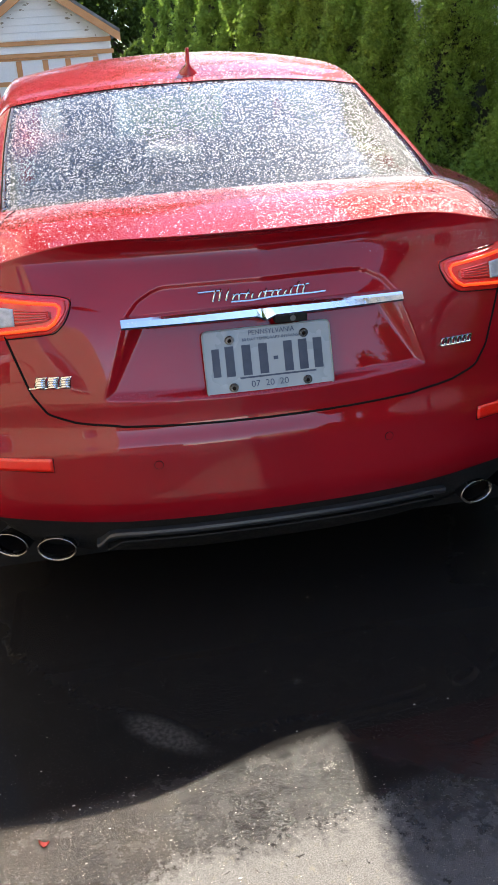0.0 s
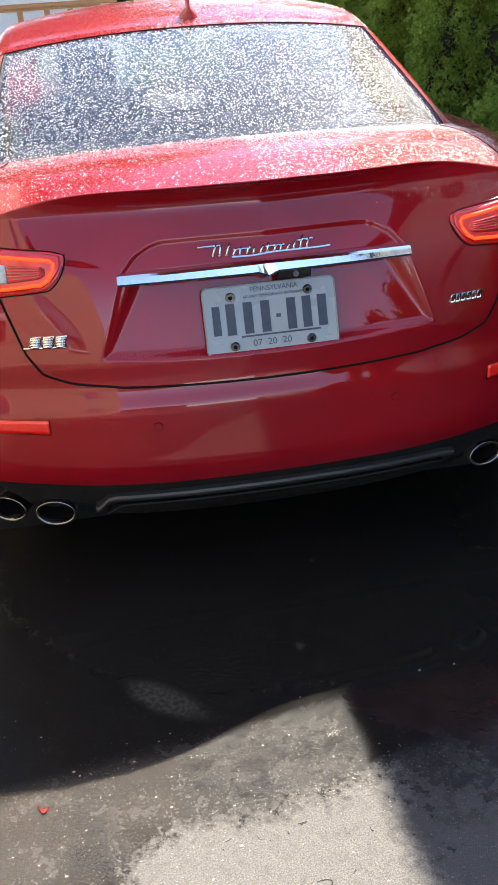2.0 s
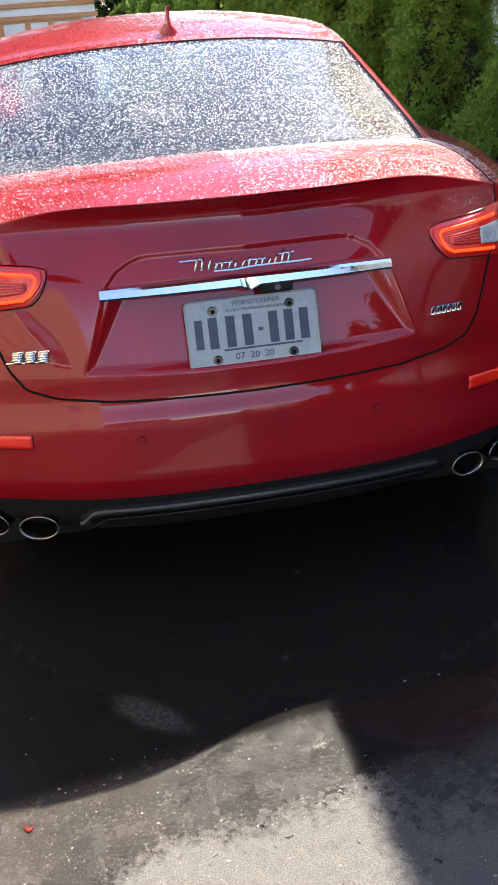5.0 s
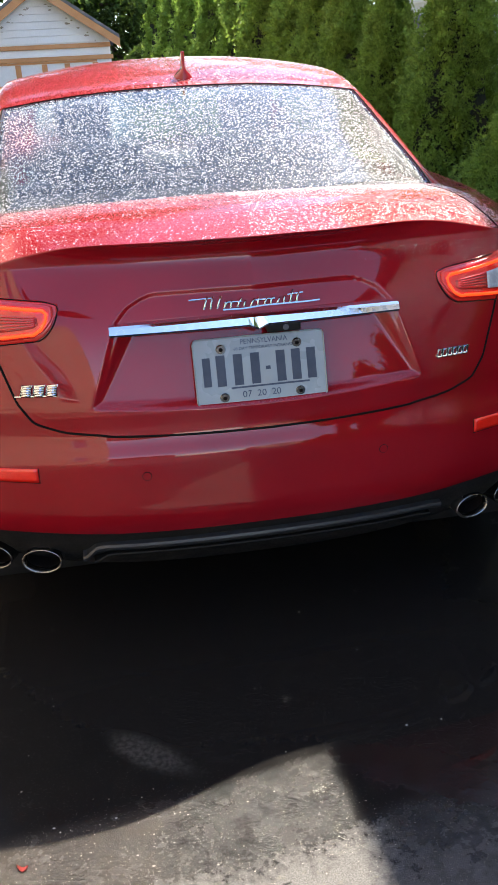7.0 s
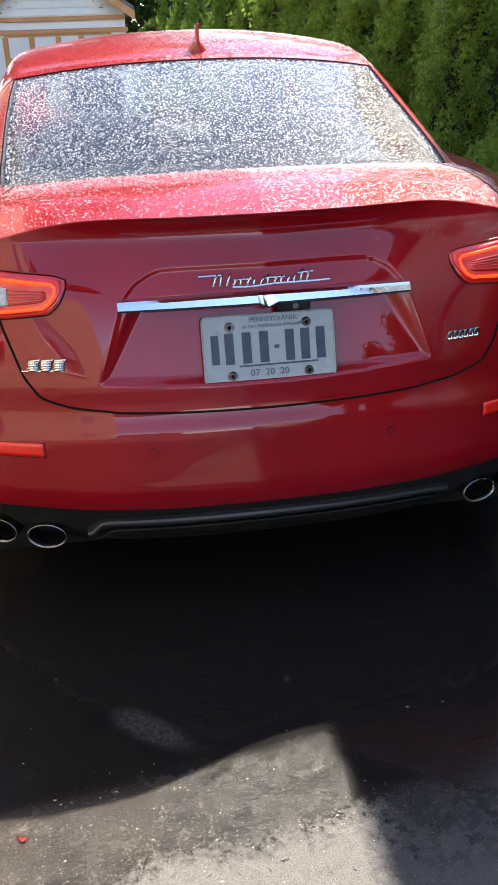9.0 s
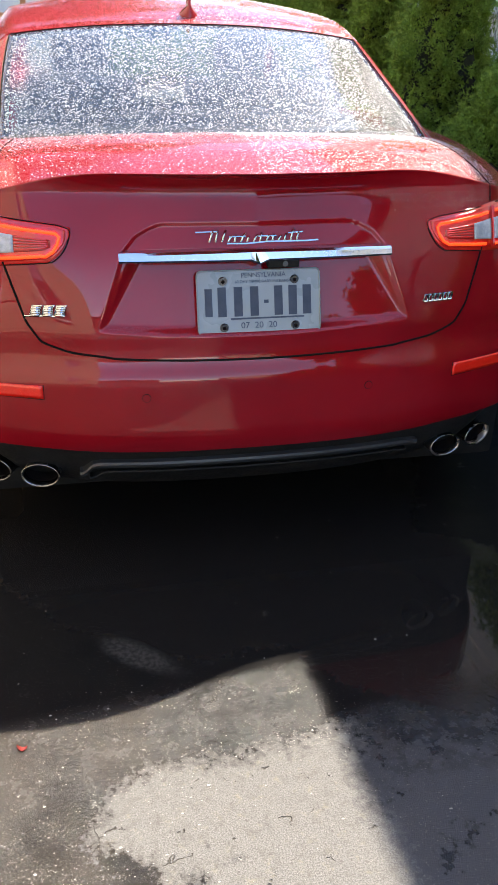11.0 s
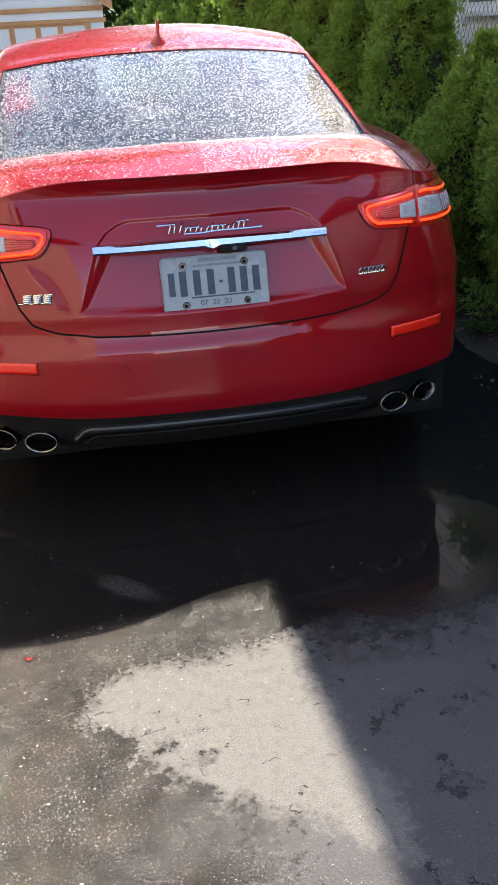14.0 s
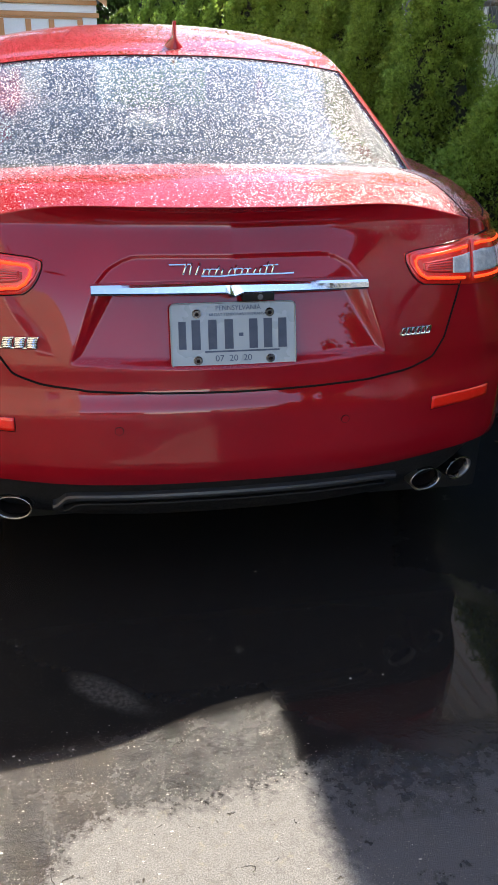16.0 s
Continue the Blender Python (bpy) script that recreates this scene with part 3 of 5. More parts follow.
gz_at = cubic(GY, [1.03, 1.04, 1.06, 1.055, 1.05, 1.044, 1.04, 1.035, 1.03, 1.02, 1.015, 1.01, 1.0, 0.985, 0.95])
NU, NT = 18, 14


def cabin(y, s):
    """A point of the cabin's skin at a station y; s 0..1 is from the middle to the roof's edge, 1..2 from there to the belt."""
    a, b, zc, ze, zb = ga_at(y)[0], gb_at(y)[0], zc_at(y)[0], ze_at(y)[0], gz_at(y)[0]
    if s <= 1:
        return (a * s, y, zc - (zc - ze) * s**2.3)
    t = s - 1
    return (a + (b - a) * t**0.9, y, ze - (ze - zb) * t**1.12)


def widen(p):
    """The cabin stands a little out of true: its near side reaches further out."""
    x, y, z = p
    return (x - 0.058 * smooth01((y - 0.52) / 0.56) * min(1.0, -x / 0.54), y, z) if x < 0 else (x, y, z)


def glass_foot(x):
    """The station at which the rear glass meets the deck."""
    return 0.480 + 0.21 * np.abs(x) ** 2 + 0.02 * np.abs(x)


def sheet(points, thick):
    """A closed sheet of some thickness from a grid of points: corners and faces."""
    p = np.asarray(points, float)
    r, c = p.shape[:2]
    du, dv = np.gradient(p, axis=1), np.gradient(p, axis=0)
    n = np.cross(du, dv)
    n /= np.maximum(np.linalg.norm(n, axis=-1, keepdims=True), 1e-9)
    if n[r // 2, c // 2, 2] < 0:
        n = -n
    both = np.concatenate([p.reshape(-1, 3), (p - n * thick).reshape(-1, 3)])
    f = np.array(grid_faces(r, c))
    k = r * c
    edge = [(0, j) for j in range(c)] + [(i, c - 1) for i in range(1, r)] + [(r - 1, j) for j in range(c - 2, -1, -1)] + [(i, 0) for i in range(r - 2, 0, -1)]
    ids = [i * c + j for i, j in edge]
    rim = [(ids[i], ids[(i + 1) % len(ids)], ids[(i + 1) % len(ids)] + k, ids[i] + k) for i in range(len(ids))]
    return both, np.concatenate([f, f[:, ::-1] + k, rim])


def rear_glass_point(u, v):
    """u -1..1 across, v 0..1 from the deck up to the roof."""
    y0, y1 = glass_foot(0.62 * u), 1.078
    y = float(y0 + (y1 - y0) * v)
    x, y, z = cabin(y, min(abs(u), 1.0) * 0.985)
    return widen((math.copysign(x, u), y, z))


def build_cabin():
    s_all = np.concatenate([np.linspace(0, 1, NU), 1 + np.linspace(0, 1, NT)[1:]])

    def strip(name, ys, ss, material, mirror=True, label="", thick=0.004, both=True):
        grid = [[cabin(float(y), float(s)) for s in ss] for y in ys]
        grid = np.array(grid)
        if both:
            left = grid[:, ::-1].copy()
            left[..., 0] *= -1
            left = np.array([[widen(p) for p in row] for row in left])
            grid = np.concatenate([left[:, : -1 if ss[0] == 0 else None], grid], axis=1)
        v, f = sheet(grid, thick)
        return quick(name, v, f, material, CAR, label, smooth=True)

    strip("roof_panel", np.linspace(1.086, 2.76, 46), s_all[: NU + 2], PAINT)
    lining = strip("headliner", np.linspace(1.10, 2.74, 20), s_all[: NU + 1], CABIN, label="dark cloth roof lining")
    lining.location.z -= 0.02
    glass = np.array([[rear_glass_point(u, v) for u in np.linspace(-1, 1, 49)] for v in np.linspace(0, 1, 25)])
    v, f = sheet(glass, 0.004)
    quick("rear_window", v, f, GLASS, CAR, "rain-beaded tinted rear window", smooth=True)
    strip("windscreen", np.linspace(2.77, 3.70, 20), s_all[:NU], GLASS, label="tinted windscreen").visible_shadow = False
    for side in (1, -1):
        def flank(name, ys, ss, material, label="", inset=0.0):
            g = np.array([[cabin(float(y), float(s)) for s in ss] for y in ys])
            g = g * (1 - inset, 1, 1) - (0, 0, 0.6 * inset)
            g[..., 0] *= side
            g = np.array([[widen(p) for p in row] for row in g])
            v, f = sheet(g if side > 0 else g[:, ::-1], 0.004)
            return quick(name, v, f, material, CAR, label, smooth=True)

        flank("rear_pillar", np.linspace(0.50, 1.086, 30), np.concatenate([[0.99], s_all[NU - 1 :]]), PAINT)
        flank("pillar_trim", np.linspace(0.56, 1.086, 20), np.concatenate([[0.985], s_all[NU - 1 :]]), CABIN, "dark cloth pillar lining", 0.02)
        flank("quarter_trim", np.linspace(1.086, 1.29, 6), s_all[NU + 1 :], CABIN, "", 0.02)
        flank("rear_quarter", np.linspace(1.086, 1.30, 8), s_all[NU + 1 :], PAINT)
        flank("side_window", np.linspace(1.305, 1.96, 12), s_all[NU + 2 : -1], GLASS, "tinted side window").visible_shadow = False
        flank("centre_pillar", np.linspace(1.965, 2.055, 4), s_all[NU + 1 :], BLACK)
        flank("side_window", np.linspace(2.06, 2.86, 14), s_all[NU + 2 : -1], GLASS, "tinted side window").visible_shadow = False
        flank("front_pillar", np.linspace(2.765, 3.70, 18), np.concatenate([[1.0], 1 + np.linspace(0, 1, 6)[1:]]), PAINT)
        # the seal round the rear glass
    ring = [rear_glass_point(-1 + 2 * i / 60, 1) for i in range(61)] + [rear_glass_point(1, 1 - i / 30) for i in range(1, 31)]
    ring = [rear_glass_point(-1, i / 30) for i in range(1, 30)] + ring
    v, f = tube(ring, 0.0018, 6)
    raw("window_seal", v, f, SEAM, CAR, smooth=True)


build_cabin()


def on_skin(points, off=0.0, side=1, by_q=False):
    """Points (x, z) of the rear skin lifted off it; side -1 is the left half."""
    p = np.asarray(points, float)
    out = skin(p[:, 0], p[:, 1], by_q) + off * skin_normal(p[:, 0], p[:, 1], by_q)
    out[:, 0] *= side
    return out


def decal(name, xs, bottom, top, off, material, parent, side=1, label="", rows=8, deep=0.006):
    """A raised piece that follows the rear skin between two height curves over xs, with closed edges."""
    xs = np.asarray(xs, float)
    grid = []
    for k in range(rows + 1):
        t = k / rows
        zs = bottom(xs) * (1 - t) + top(xs) * t
        grid.append(on_skin(np.column_stack([xs, zs]), off, side))
    g = np.array(grid)
    back = []
    for k in range(rows + 1):
        t = k / rows
        zs = bottom(xs) * (1 - t) + top(xs) * t
        back.append(on_skin(np.column_stack([xs, zs]), off - deep, side))
    b = np.array(back)
    r, c = g.shape[:2]
    v = np.concatenate([g.reshape(-1, 3), b.reshape(-1, 3)])
    f = np.array(grid_faces(r, c))
    k = r * c
    ids = [j for j in range(c)] + [i * c + c - 1 for i in range(1, r)] + [(r - 1) * c + j for j in range(c - 2, -1, -1)] + [i * c for i in range(r - 2, 0, -1)]
    rim = [(ids[(i + 1) % len(ids)], ids[i], ids[i] + k, ids[(i + 1) % len(ids)] + k) for i in range(len(ids))]
    fs = np.concatenate([f, f[:, ::-1] + k, rim])
    if side < 0:
        fs = fs[:, ::-1]
    return quick(name, v, fs, material, parent, label)


def line_on(name, points, radius, material, parent, off=0.0, label="", sides=6):
    v, f = tube(points, radius, sides)
    return raw(name, v, f, material, parent, label, smooth=True)


def rounded(points, times=3):
    """A line of points with its corners eased and its ends kept."""
    p = np.asarray(points, float)
    for _ in range(times):
        q = np.empty((2 * len(p) - 2, p.shape[1]))
        q[0::2], q[1::2] = 0.75 * p[:-1] + 0.25 * p[1:], 0.25 * p[:-1] + 0.75 * p[1:]
        p = np.concatenate([p[:1], q[1:-1], p[-1:]])
        p = p[:: max(1, len(p) // 90)] if len(p) > 180 else p
    return p


# panel gaps
def build_gaps():
    bottom = [(x, 0.6425 + 0.010 * (x / 0.36) ** 2) for x in np.linspace(0, 0.36, 16)]
    side = [(float(lid_side(z)), z) for z in np.linspace(0.656, 0.885, 26)]
    path = bottom + side
    right = on_skin(rounded(path, 5), 0.0005)
    left = right[::-1].copy()
    left[:, 0] *= -1
    line_on("lid_gap", np.concatenate([left[:-1], right]), 0.0027, SEAM, CAR)
    for s in (1, -1):
        q0 = q_of(0.655)
        up = np.concatenate([on_skin([(0.64, z) for z in np.linspace(0.955, 0.985, 4)], 0.0005), deck(np.linspace(q_of(0.645), q_of(0.60), 16), np.linspace(0.0, 0.95, 16))])
        up[:, 0] *= s
        line_on("lid_gap", up, 0.0018, SEAM, CAR)
        out = on_skin([(x, 0.978 + 0.02 * (x - 0.66)) for x in np.linspace(0.66, 0.73, 6)], 0.0005)
        more = deck(np.linspace(q_of(0.74), q_of(0.83), 8), np.linspace(0.05, 0.16, 8))
        rest = np.concatenate([out, more])
        rest[:, 0] *= s
        line_on("wing_gap", rest, 0.0025, SEAM, CAR)


build_gaps()


# tail lamps
def build_lamp(side):
    """One wrap-round tail lamp: bezel, red lens, lit strips, ribbed clear lenses."""
    top = lin([0.445, 0.47, 0.63, 0.68, 0.80, 0.88], [0.945, 0.953, 0.974, 0.976, 0.958, 0.935])
    bot = lin([0.445, 0.456, 0.475, 0.50, 0.63, 0.80, 0.88], [0.940, 0.915, 0.893, 0.880, 0.872, 0.862, 0.868])
    lamp = decal("tail_lamp", np.linspace(0.440, 0.875, 46), lambda x: bot(np.clip(x, 0.446, 1)) - 0.006, lambda x: top(np.clip(x, 0.446, 1)) + 0.005, 0.002, LENS, CAR, side, "wrap-round red tail lamp with lit strips", deep=0.004)
    lamp_b = lambda x: bot(x) + 0.003  # noqa: E731
    lamp_t = lambda x: top(x) - 0.003  # noqa: E731
    decal("lens", np.linspace(0.452, 0.630, 24), lamp_b, lamp_t, 0.006, LENS, lamp, side)
    decal("lens", np.linspace(0.640, 0.868, 24), lamp_b, lamp_t, 0.006, LENS, lamp, side)
    mid_b = lambda x: bot(x) + 0.022  # noqa: E731
    mid_t = lambda x: top(x) - 0.032  # noqa: E731
    decal("inner_panel", np.linspace(0.487, 0.628, 14), mid_b, mid_t, 0.008, DARKLENS, lamp, side)
    for k in range(5):
        zf = lambda x, k=k: mid_b(x) + (mid_t(x) - mid_b(x)) * (0.12 + 0.19 * k)  # noqa: E731
        decal("rib", np.linspace(0.492, 0.57, 10), zf, lambda x, zf=zf: zf(x) + 0.0035, 0.0105, LENS, lamp, side, rows=1, deep=0.003)
    decal("reversing_lens", np.linspace(0.572, 0.628, 10), mid_b, mid_t, 0.010, MILKY, lamp, side, "ribbed clear reversing lens")
    decal("reversing_lens", np.linspace(0.643, 0.745, 14), mid_b, mid_t, 0.010, MILKY, lamp, side, "ribbed clear reversing lens")
    for k in range(6):
        x0 = 0.752 + 0.012 * k
        decal("rib", np.linspace(x0, x0 + 0.006, 3), mid_b, mid_t, 0.0105, MILKY, lamp, side, rows=4, deep=0.003)
    rim = [(x, top(x) + 0.003) for x in np.linspace(0.60, 0.452, 10)] + [(0.439, 0.945), (0.446, 0.92), (0.462, 0.894), (0.485, 0.876)] + [(x, bot(x) - 0.005) for x in np.linspace(0.50, 0.60, 6)]
    line_on("lamp_rim", on_skin(rounded(rim), 0.002, side), 0.0014, SEAM, lamp, label="black rubber rim")
    strip = [(x, top(x) - 0.016) for x in np.linspace(0.622, 0.475, 14)] + [(0.466, 0.930), (0.470, 0.915), (0.482, 0.899), (0.50, 0.889)] + [(x, bot(x) + 0.0105) for x in np.linspace(0.51, 0.612, 10)]
    line_on("lit_strip", on_skin(strip, 0.0058, side), 0.0040, LED, lamp, label="glowing red strip")
    strip = [(x, top(x) - 0.016) for x in np.linspace(0.652, 0.835, 14)] + [(0.855, 0.925), (0.858, 0.90), (0.853, 0.885)] + [(x, bot(x) + 0.0105) for x in np.linspace(0.835, 0.645, 14)]
    line_on("lit_strip", on_skin(strip, 0.0058, side), 0.0040, LED, lamp, label="glowing red strip")


for s_ in (1, -1):
    build_lamp(s_)
    decal("side_reflector", np.linspace(0.533, 0.712, 20), lambda x: 0.552 + 0.011 * (x - 0.53) / 0.18, lambda x: 0.586 + 0.008 * (x - 0.53) / 0.18, 0.003, REFLECTOR, BUMPER, s_, "red bumper reflector", rows=4)
    edge = [(0.531, 0.588), (0.531, 0.550), (0.62, 0.556), (0.715, 0.562), (0.715, 0.596)]
    line_on("reflector_edge", on_skin(edge, 0.001, s_), 0.0009, SEAM, BUMPER)


# chrome strip over the plate
def build_strip():
    n = 61
    v, rows = [], []
    for i in range(n):
        x = -0.334 + 0.668 * i / (n - 1)
        u = abs(x) / 0.334
        y = 0.012 * u**2 + 0.006
        notch = 0.009 * max(0.0, 1 - abs(x) / 0.022)
        top, bot = 0.9035 - 0.004 * u, 0.8765 + 0.001 * u - notch
        ring = [(x, y + 0.06, top + 0.002), (x, y + 0.012, top), (x, y + 0.005, top - 0.005), (x, y, bot + 0.006), (x, y + 0.003, bot + 0.001), (x, y + 0.06, bot)]
        v += ring
        rows.append(len(ring))
    k = 6
    f = []
    for i in range(n - 1):
        for j in range(k):
            f.append((i * k + j, i * k + (j + 1) % k, (i + 1) * k + (j + 1) % k, (i + 1) * k + j))
    f += [tuple(range(k)), tuple(range((n - 1) * k, n * k))[::-1]]
    return raw("chrome_strip", v, f, CHROME, LID, "long polished chrome strip")


build_strip()
CAMPOD = part("rear_camera", box((0.02, 0.010, 0.858), (0.098, 0.045, 0.880), 0.006), BLACK, LID, "small black camera housing")
v_, f_ = tube([(0.062, 0.0075, 0.869), (0.062, 0.016, 0.869)], 0.007, 12)
raw("camera_lens", v_, f_, PANE, CAMPOD)


def build_badges():
    """Maker's marks as plain chrome shapes."""
    def lift(pts, off=0.004):
        out = []
        for x, z in pts:
            p = on_skin([(abs(x), z)], off)[0]
            out.append((math.copysign(p[0], x) if x else 0.0, p[1], p[2]))
        return out

    script = None
    for i, (tall, lean) in enumerate([(1.0, 0.45), (1.0, 0.3), (1.0, 0.45), (0.55, 0.7), (0.6, 0.3), (0.75, 0.6), (0.5, 0.3), (0.6, 0.65), (0.75, 0.3), (0.55, 0.6), (0.6, 0.35), (0.5, 0.65), (0.6, 0.35), (1.0, 0.4), (0.75, 0.4)]):
        x, h = -0.118 + 0.0152 * i, 0.0255 * tall
        ob = line_on("script_mark" if script is None else "script_stroke", lift([(x, 0.9150), (x + lean * h * 0.5, 0.9150 + h * 0.55), (x + lean * h, 0.9150 + h)]), 0.0027, CHROME, script or LID, label="" if script else "slanted chrome script shape")
        script = script or ob
    for pts in ([(-0.150, 0.936), (-0.13, 0.9365), (-0.095, 0.937)], [(-0.075, 0.912), (-0.03, 0.9115), (0.02, 0.9150), (0.12, 0.9135), (0.150, 0.9145)], [(-0.07, 0.926), (-0.05, 0.9265), (-0.03, 0.926)], [(0.0, 0.9265), (0.02, 0.927), (0.045, 0.9265)], [(0.075, 0.931), (0.09, 0.932), (0.112, 0.933)]):
        v, f = tube(lift(pts), 0.0021, 6)
        raw("script_stroke", v, f, CHROME, script)

    def blocks(x0, x1, z, h, count, label, foot=True):
        w = (x1 - x0) / count
        mark = None
        for i in range(count):
            a = x0 + i * w + 0.1 * w
            b = a + 0.72 * w
            ring = [(a, z), (b, z), (b + h * 0.25, z + h), (a + h * 0.25, z + h), (a, z)]
            ob = line_on("badge_mark" if mark is None else "badge_stroke", lift(ring, 0.003), 0.0040, CHROME, LID if mark is None else mark, label=label if mark is None else "")
            mark = mark or ob
            for k in (0.25, 0.5, 0.75):
                if foot:
                    line_on("badge_stroke", lift([(a + h * 0.25 * k, z + h * k), ((a + b) / 2 + h * 0.25 * k, z + h * k), (b + h * 0.25 * k, z + h * k)], 0.003), 0.0040, CHROME, mark)
        if foot:
            v, f = tube(lift([(x0 - 0.012, z - 0.002), (x1 - 0.004, z - 0.002)], 0.003), 0.0025, 6)
            raw("badge_stroke", v, f, CHROME, mark)

    blocks(-0.548, -0.462, 0.757, 0.022, 3, "chrome badge of three plain blocks")
    blocks(0.428, 0.512, 0.757, 0.017, 6, "slim chrome badge of plain strokes", foot=False)


build_badges()


# licence plate
def build_plate():
    bm = box((-0.1525, 0.0, -0.0762), (0.1525, 0.003, 0.0762), 0.0)
    bmesh.ops.bevel(bm, geom=[e for e in bm.edges if abs(e.verts[0].co.y - e.verts[1].co.y) > 0.001], offset=0.010, segments=4, affect="EDGES", profile=0.5)
    m = pose(0, 0.0075, 0.7775, -17, 0, 0)
    bmesh.ops.transform(bm, matrix=m, verts=bm.verts)
    plate = part("licence_plate", bm, PLATE, None, "pale blue metal licence plate under a clear cover, bolted to the boot lid")
    plate.parent = LID

    def bars(name, x0, z0, x1, z1, mat=INK, deep=0.0012, bevel=0.0):
        return part(name, box((x0, -deep, z0), (x1, 0.0005, z1), bevel, m), mat, plate)

    w = 0.030
    for i, x in enumerate((-0.092, -0.052, -0.012, 0.048, 0.084, 0.120)):
        bars("number_bar", x - w / 2 + 0.0045, -0.034, x + w / 2 - 0.0045, 0.037, bevel=0.0005)
    bars("number_bar", 0.012, -0.004, 0.023, 0.004)
    bars("emblem_bar", -0.134, -0.032, -0.116, 0.034)
    bars("small_print", -0.072, -0.0415, 0.112, -0.0375)

    def words(text, x, z, size, mat=INK, squeeze=1.0):
        cu = bpy.data.curves.new("words", "FONT")
        cu.body, cu.size, cu.align_x, cu.extrude = text, size, "CENTER", 0.0004
        tmp = bpy.data.objects.new("words", cu)
        scene.collection.objects.link(tmp)
        bpy.context.view_layer.update()
        me = bpy.data.meshes.new_from_object(tmp.evaluated_get(bpy.context.evaluated_depsgraph_get()))
        bpy.data.objects.remove(tmp)
        me.transform(m @ pose(x, -0.0009, z, 90, 0, 0) @ Matrix.Diagonal((squeeze, 1, 1, 1)))
        me.materials.clear()
        me.materials.append(mat)
        ob = new("lettering", me)
        ob.parent = plate
        return ob

    words("PENNSYLVANIA", 0.012, 0.0585, 0.0165, squeeze=0.95)
    words("60 DAY TEMPORARY INTRANSIT", 0.012, 0.0455, 0.0098)
    words("07  20  20", -0.002, -0.063, 0.021, squeeze=1.05)
    for x in (-0.089, 0.089):
        for z in (0.051, -0.060):
            c = m @ Vector((x, -0.001, z))
            v, f = tube([c, c + Vector((0, -0.004, 0))], [0.0115, 0.0095], 16)
            bolt = raw("bolt", v, f, PIPE, plate)
            v, f = tube([c + Vector((0, -0.004, 0)), c + Vector((0, -0.006, 0))], [0.0048, 0.0036], 12)
            raw("bolt_head", v, f, SEAM, bolt)
    # clear cover: a bowed border
    ring = []
    for cx, cz, a0 in ((0.1415, 0.0652, 0), (-0.1415, 0.0652, 90), (-0.1415, -0.0652, 180), (0.1415, -0.0652, 270)):
        for k in range(7):
            a = radians(a0 + 15 * k)
            ring.append(m @ Vector((cx + 0.011 * math.cos(a), -0.001, cz + 0.011 * math.sin(a))))
    v, f = tube(ring, 0.0018, 6, closed=True)
    raw("cover_edge", v, f, PLATE, plate, smooth=True)


build_plate()


# lower valance, blade and exhausts
def build_valance():
    qs = np.linspace(0, QS[8], 70)
    foot = foot_at(qs)
    rows = []
    for k, (dz, inn) in enumerate([(0.004, 0.002), (-0.012, 0.012), (-0.03, 0.018), (-0.06, 0.03), (-0.10, 0.06), (-0.15, 0.12), (-0.19, 0.22)]):
        p = skin(qs, foot, True)
        n = skin_normal(qs, foot + 0.02, True)
        tuck = 1 + 2.2 * smooth01((p[:, :1] - 0.62) / 0.2)
        p = p - n * inn * tuck * np.array([1, 1, 0])
        p[:, 2] = foot + dz
        rows.append(p)
    g = np.array(rows)[::-1]
    left = g[:, 1:][:, ::-1].copy()
    left[..., 0] *= -1
    g = np.concatenate([left, g], axis=1)
    quick("valance", g.reshape(-1, 3), np.array(grid_faces(*g.shape[:2])), BLACK, CAR, "black plastic lower valance", smooth=True)


build_valance()


def build_blade():
    """The satin blade across the valance, its ends turned down."""
    def blade(name, z0, half, off, height, depth, material, bend):
        xs = np.concatenate([np.linspace(-half - 0.035, -half, 6), np.linspace(-half + 0.02, half - 0.02, 40), np.linspace(half, half + 0.035, 6)])
        v, f = [], []
        for x in xs:
            y = float(skin(abs(x), 0.42)[0, 1]) + off
            drop = (bend if x < 0 else 0.15 * bend) * smooth01((abs(x) - half + 0.01) / 0.045)
            z = z0 - drop
            v += [(x, y + depth, z + height * 0.5), (x, y, z + height * 0.35), (x, y - 0.002, z), (x, y + 0.004, z - height * 0.5), (x, y + depth, z - height * 0.5)]
        k = 5
        for i in range(len(xs) - 1):
            for j in range(k):
                f.append((i * k + j, i * k + (j + 1) % k, (i + 1) * k + (j + 1) % k, (i + 1) * k + j))
        f += [tuple(range(k)), tuple(range((len(xs) - 1) * k, len(xs) * k))[::-1]]
        raw(name, v, f, material, CAR)

    blade("valance_blade", 0.358, 0.425, 0.012, 0.020, 0.04, SATIN, 0.03)
    blade("valance_ledge", 0.328, 0.40, 0.03, 0.008, 0.05, BLACK, 0.02)


build_blade()


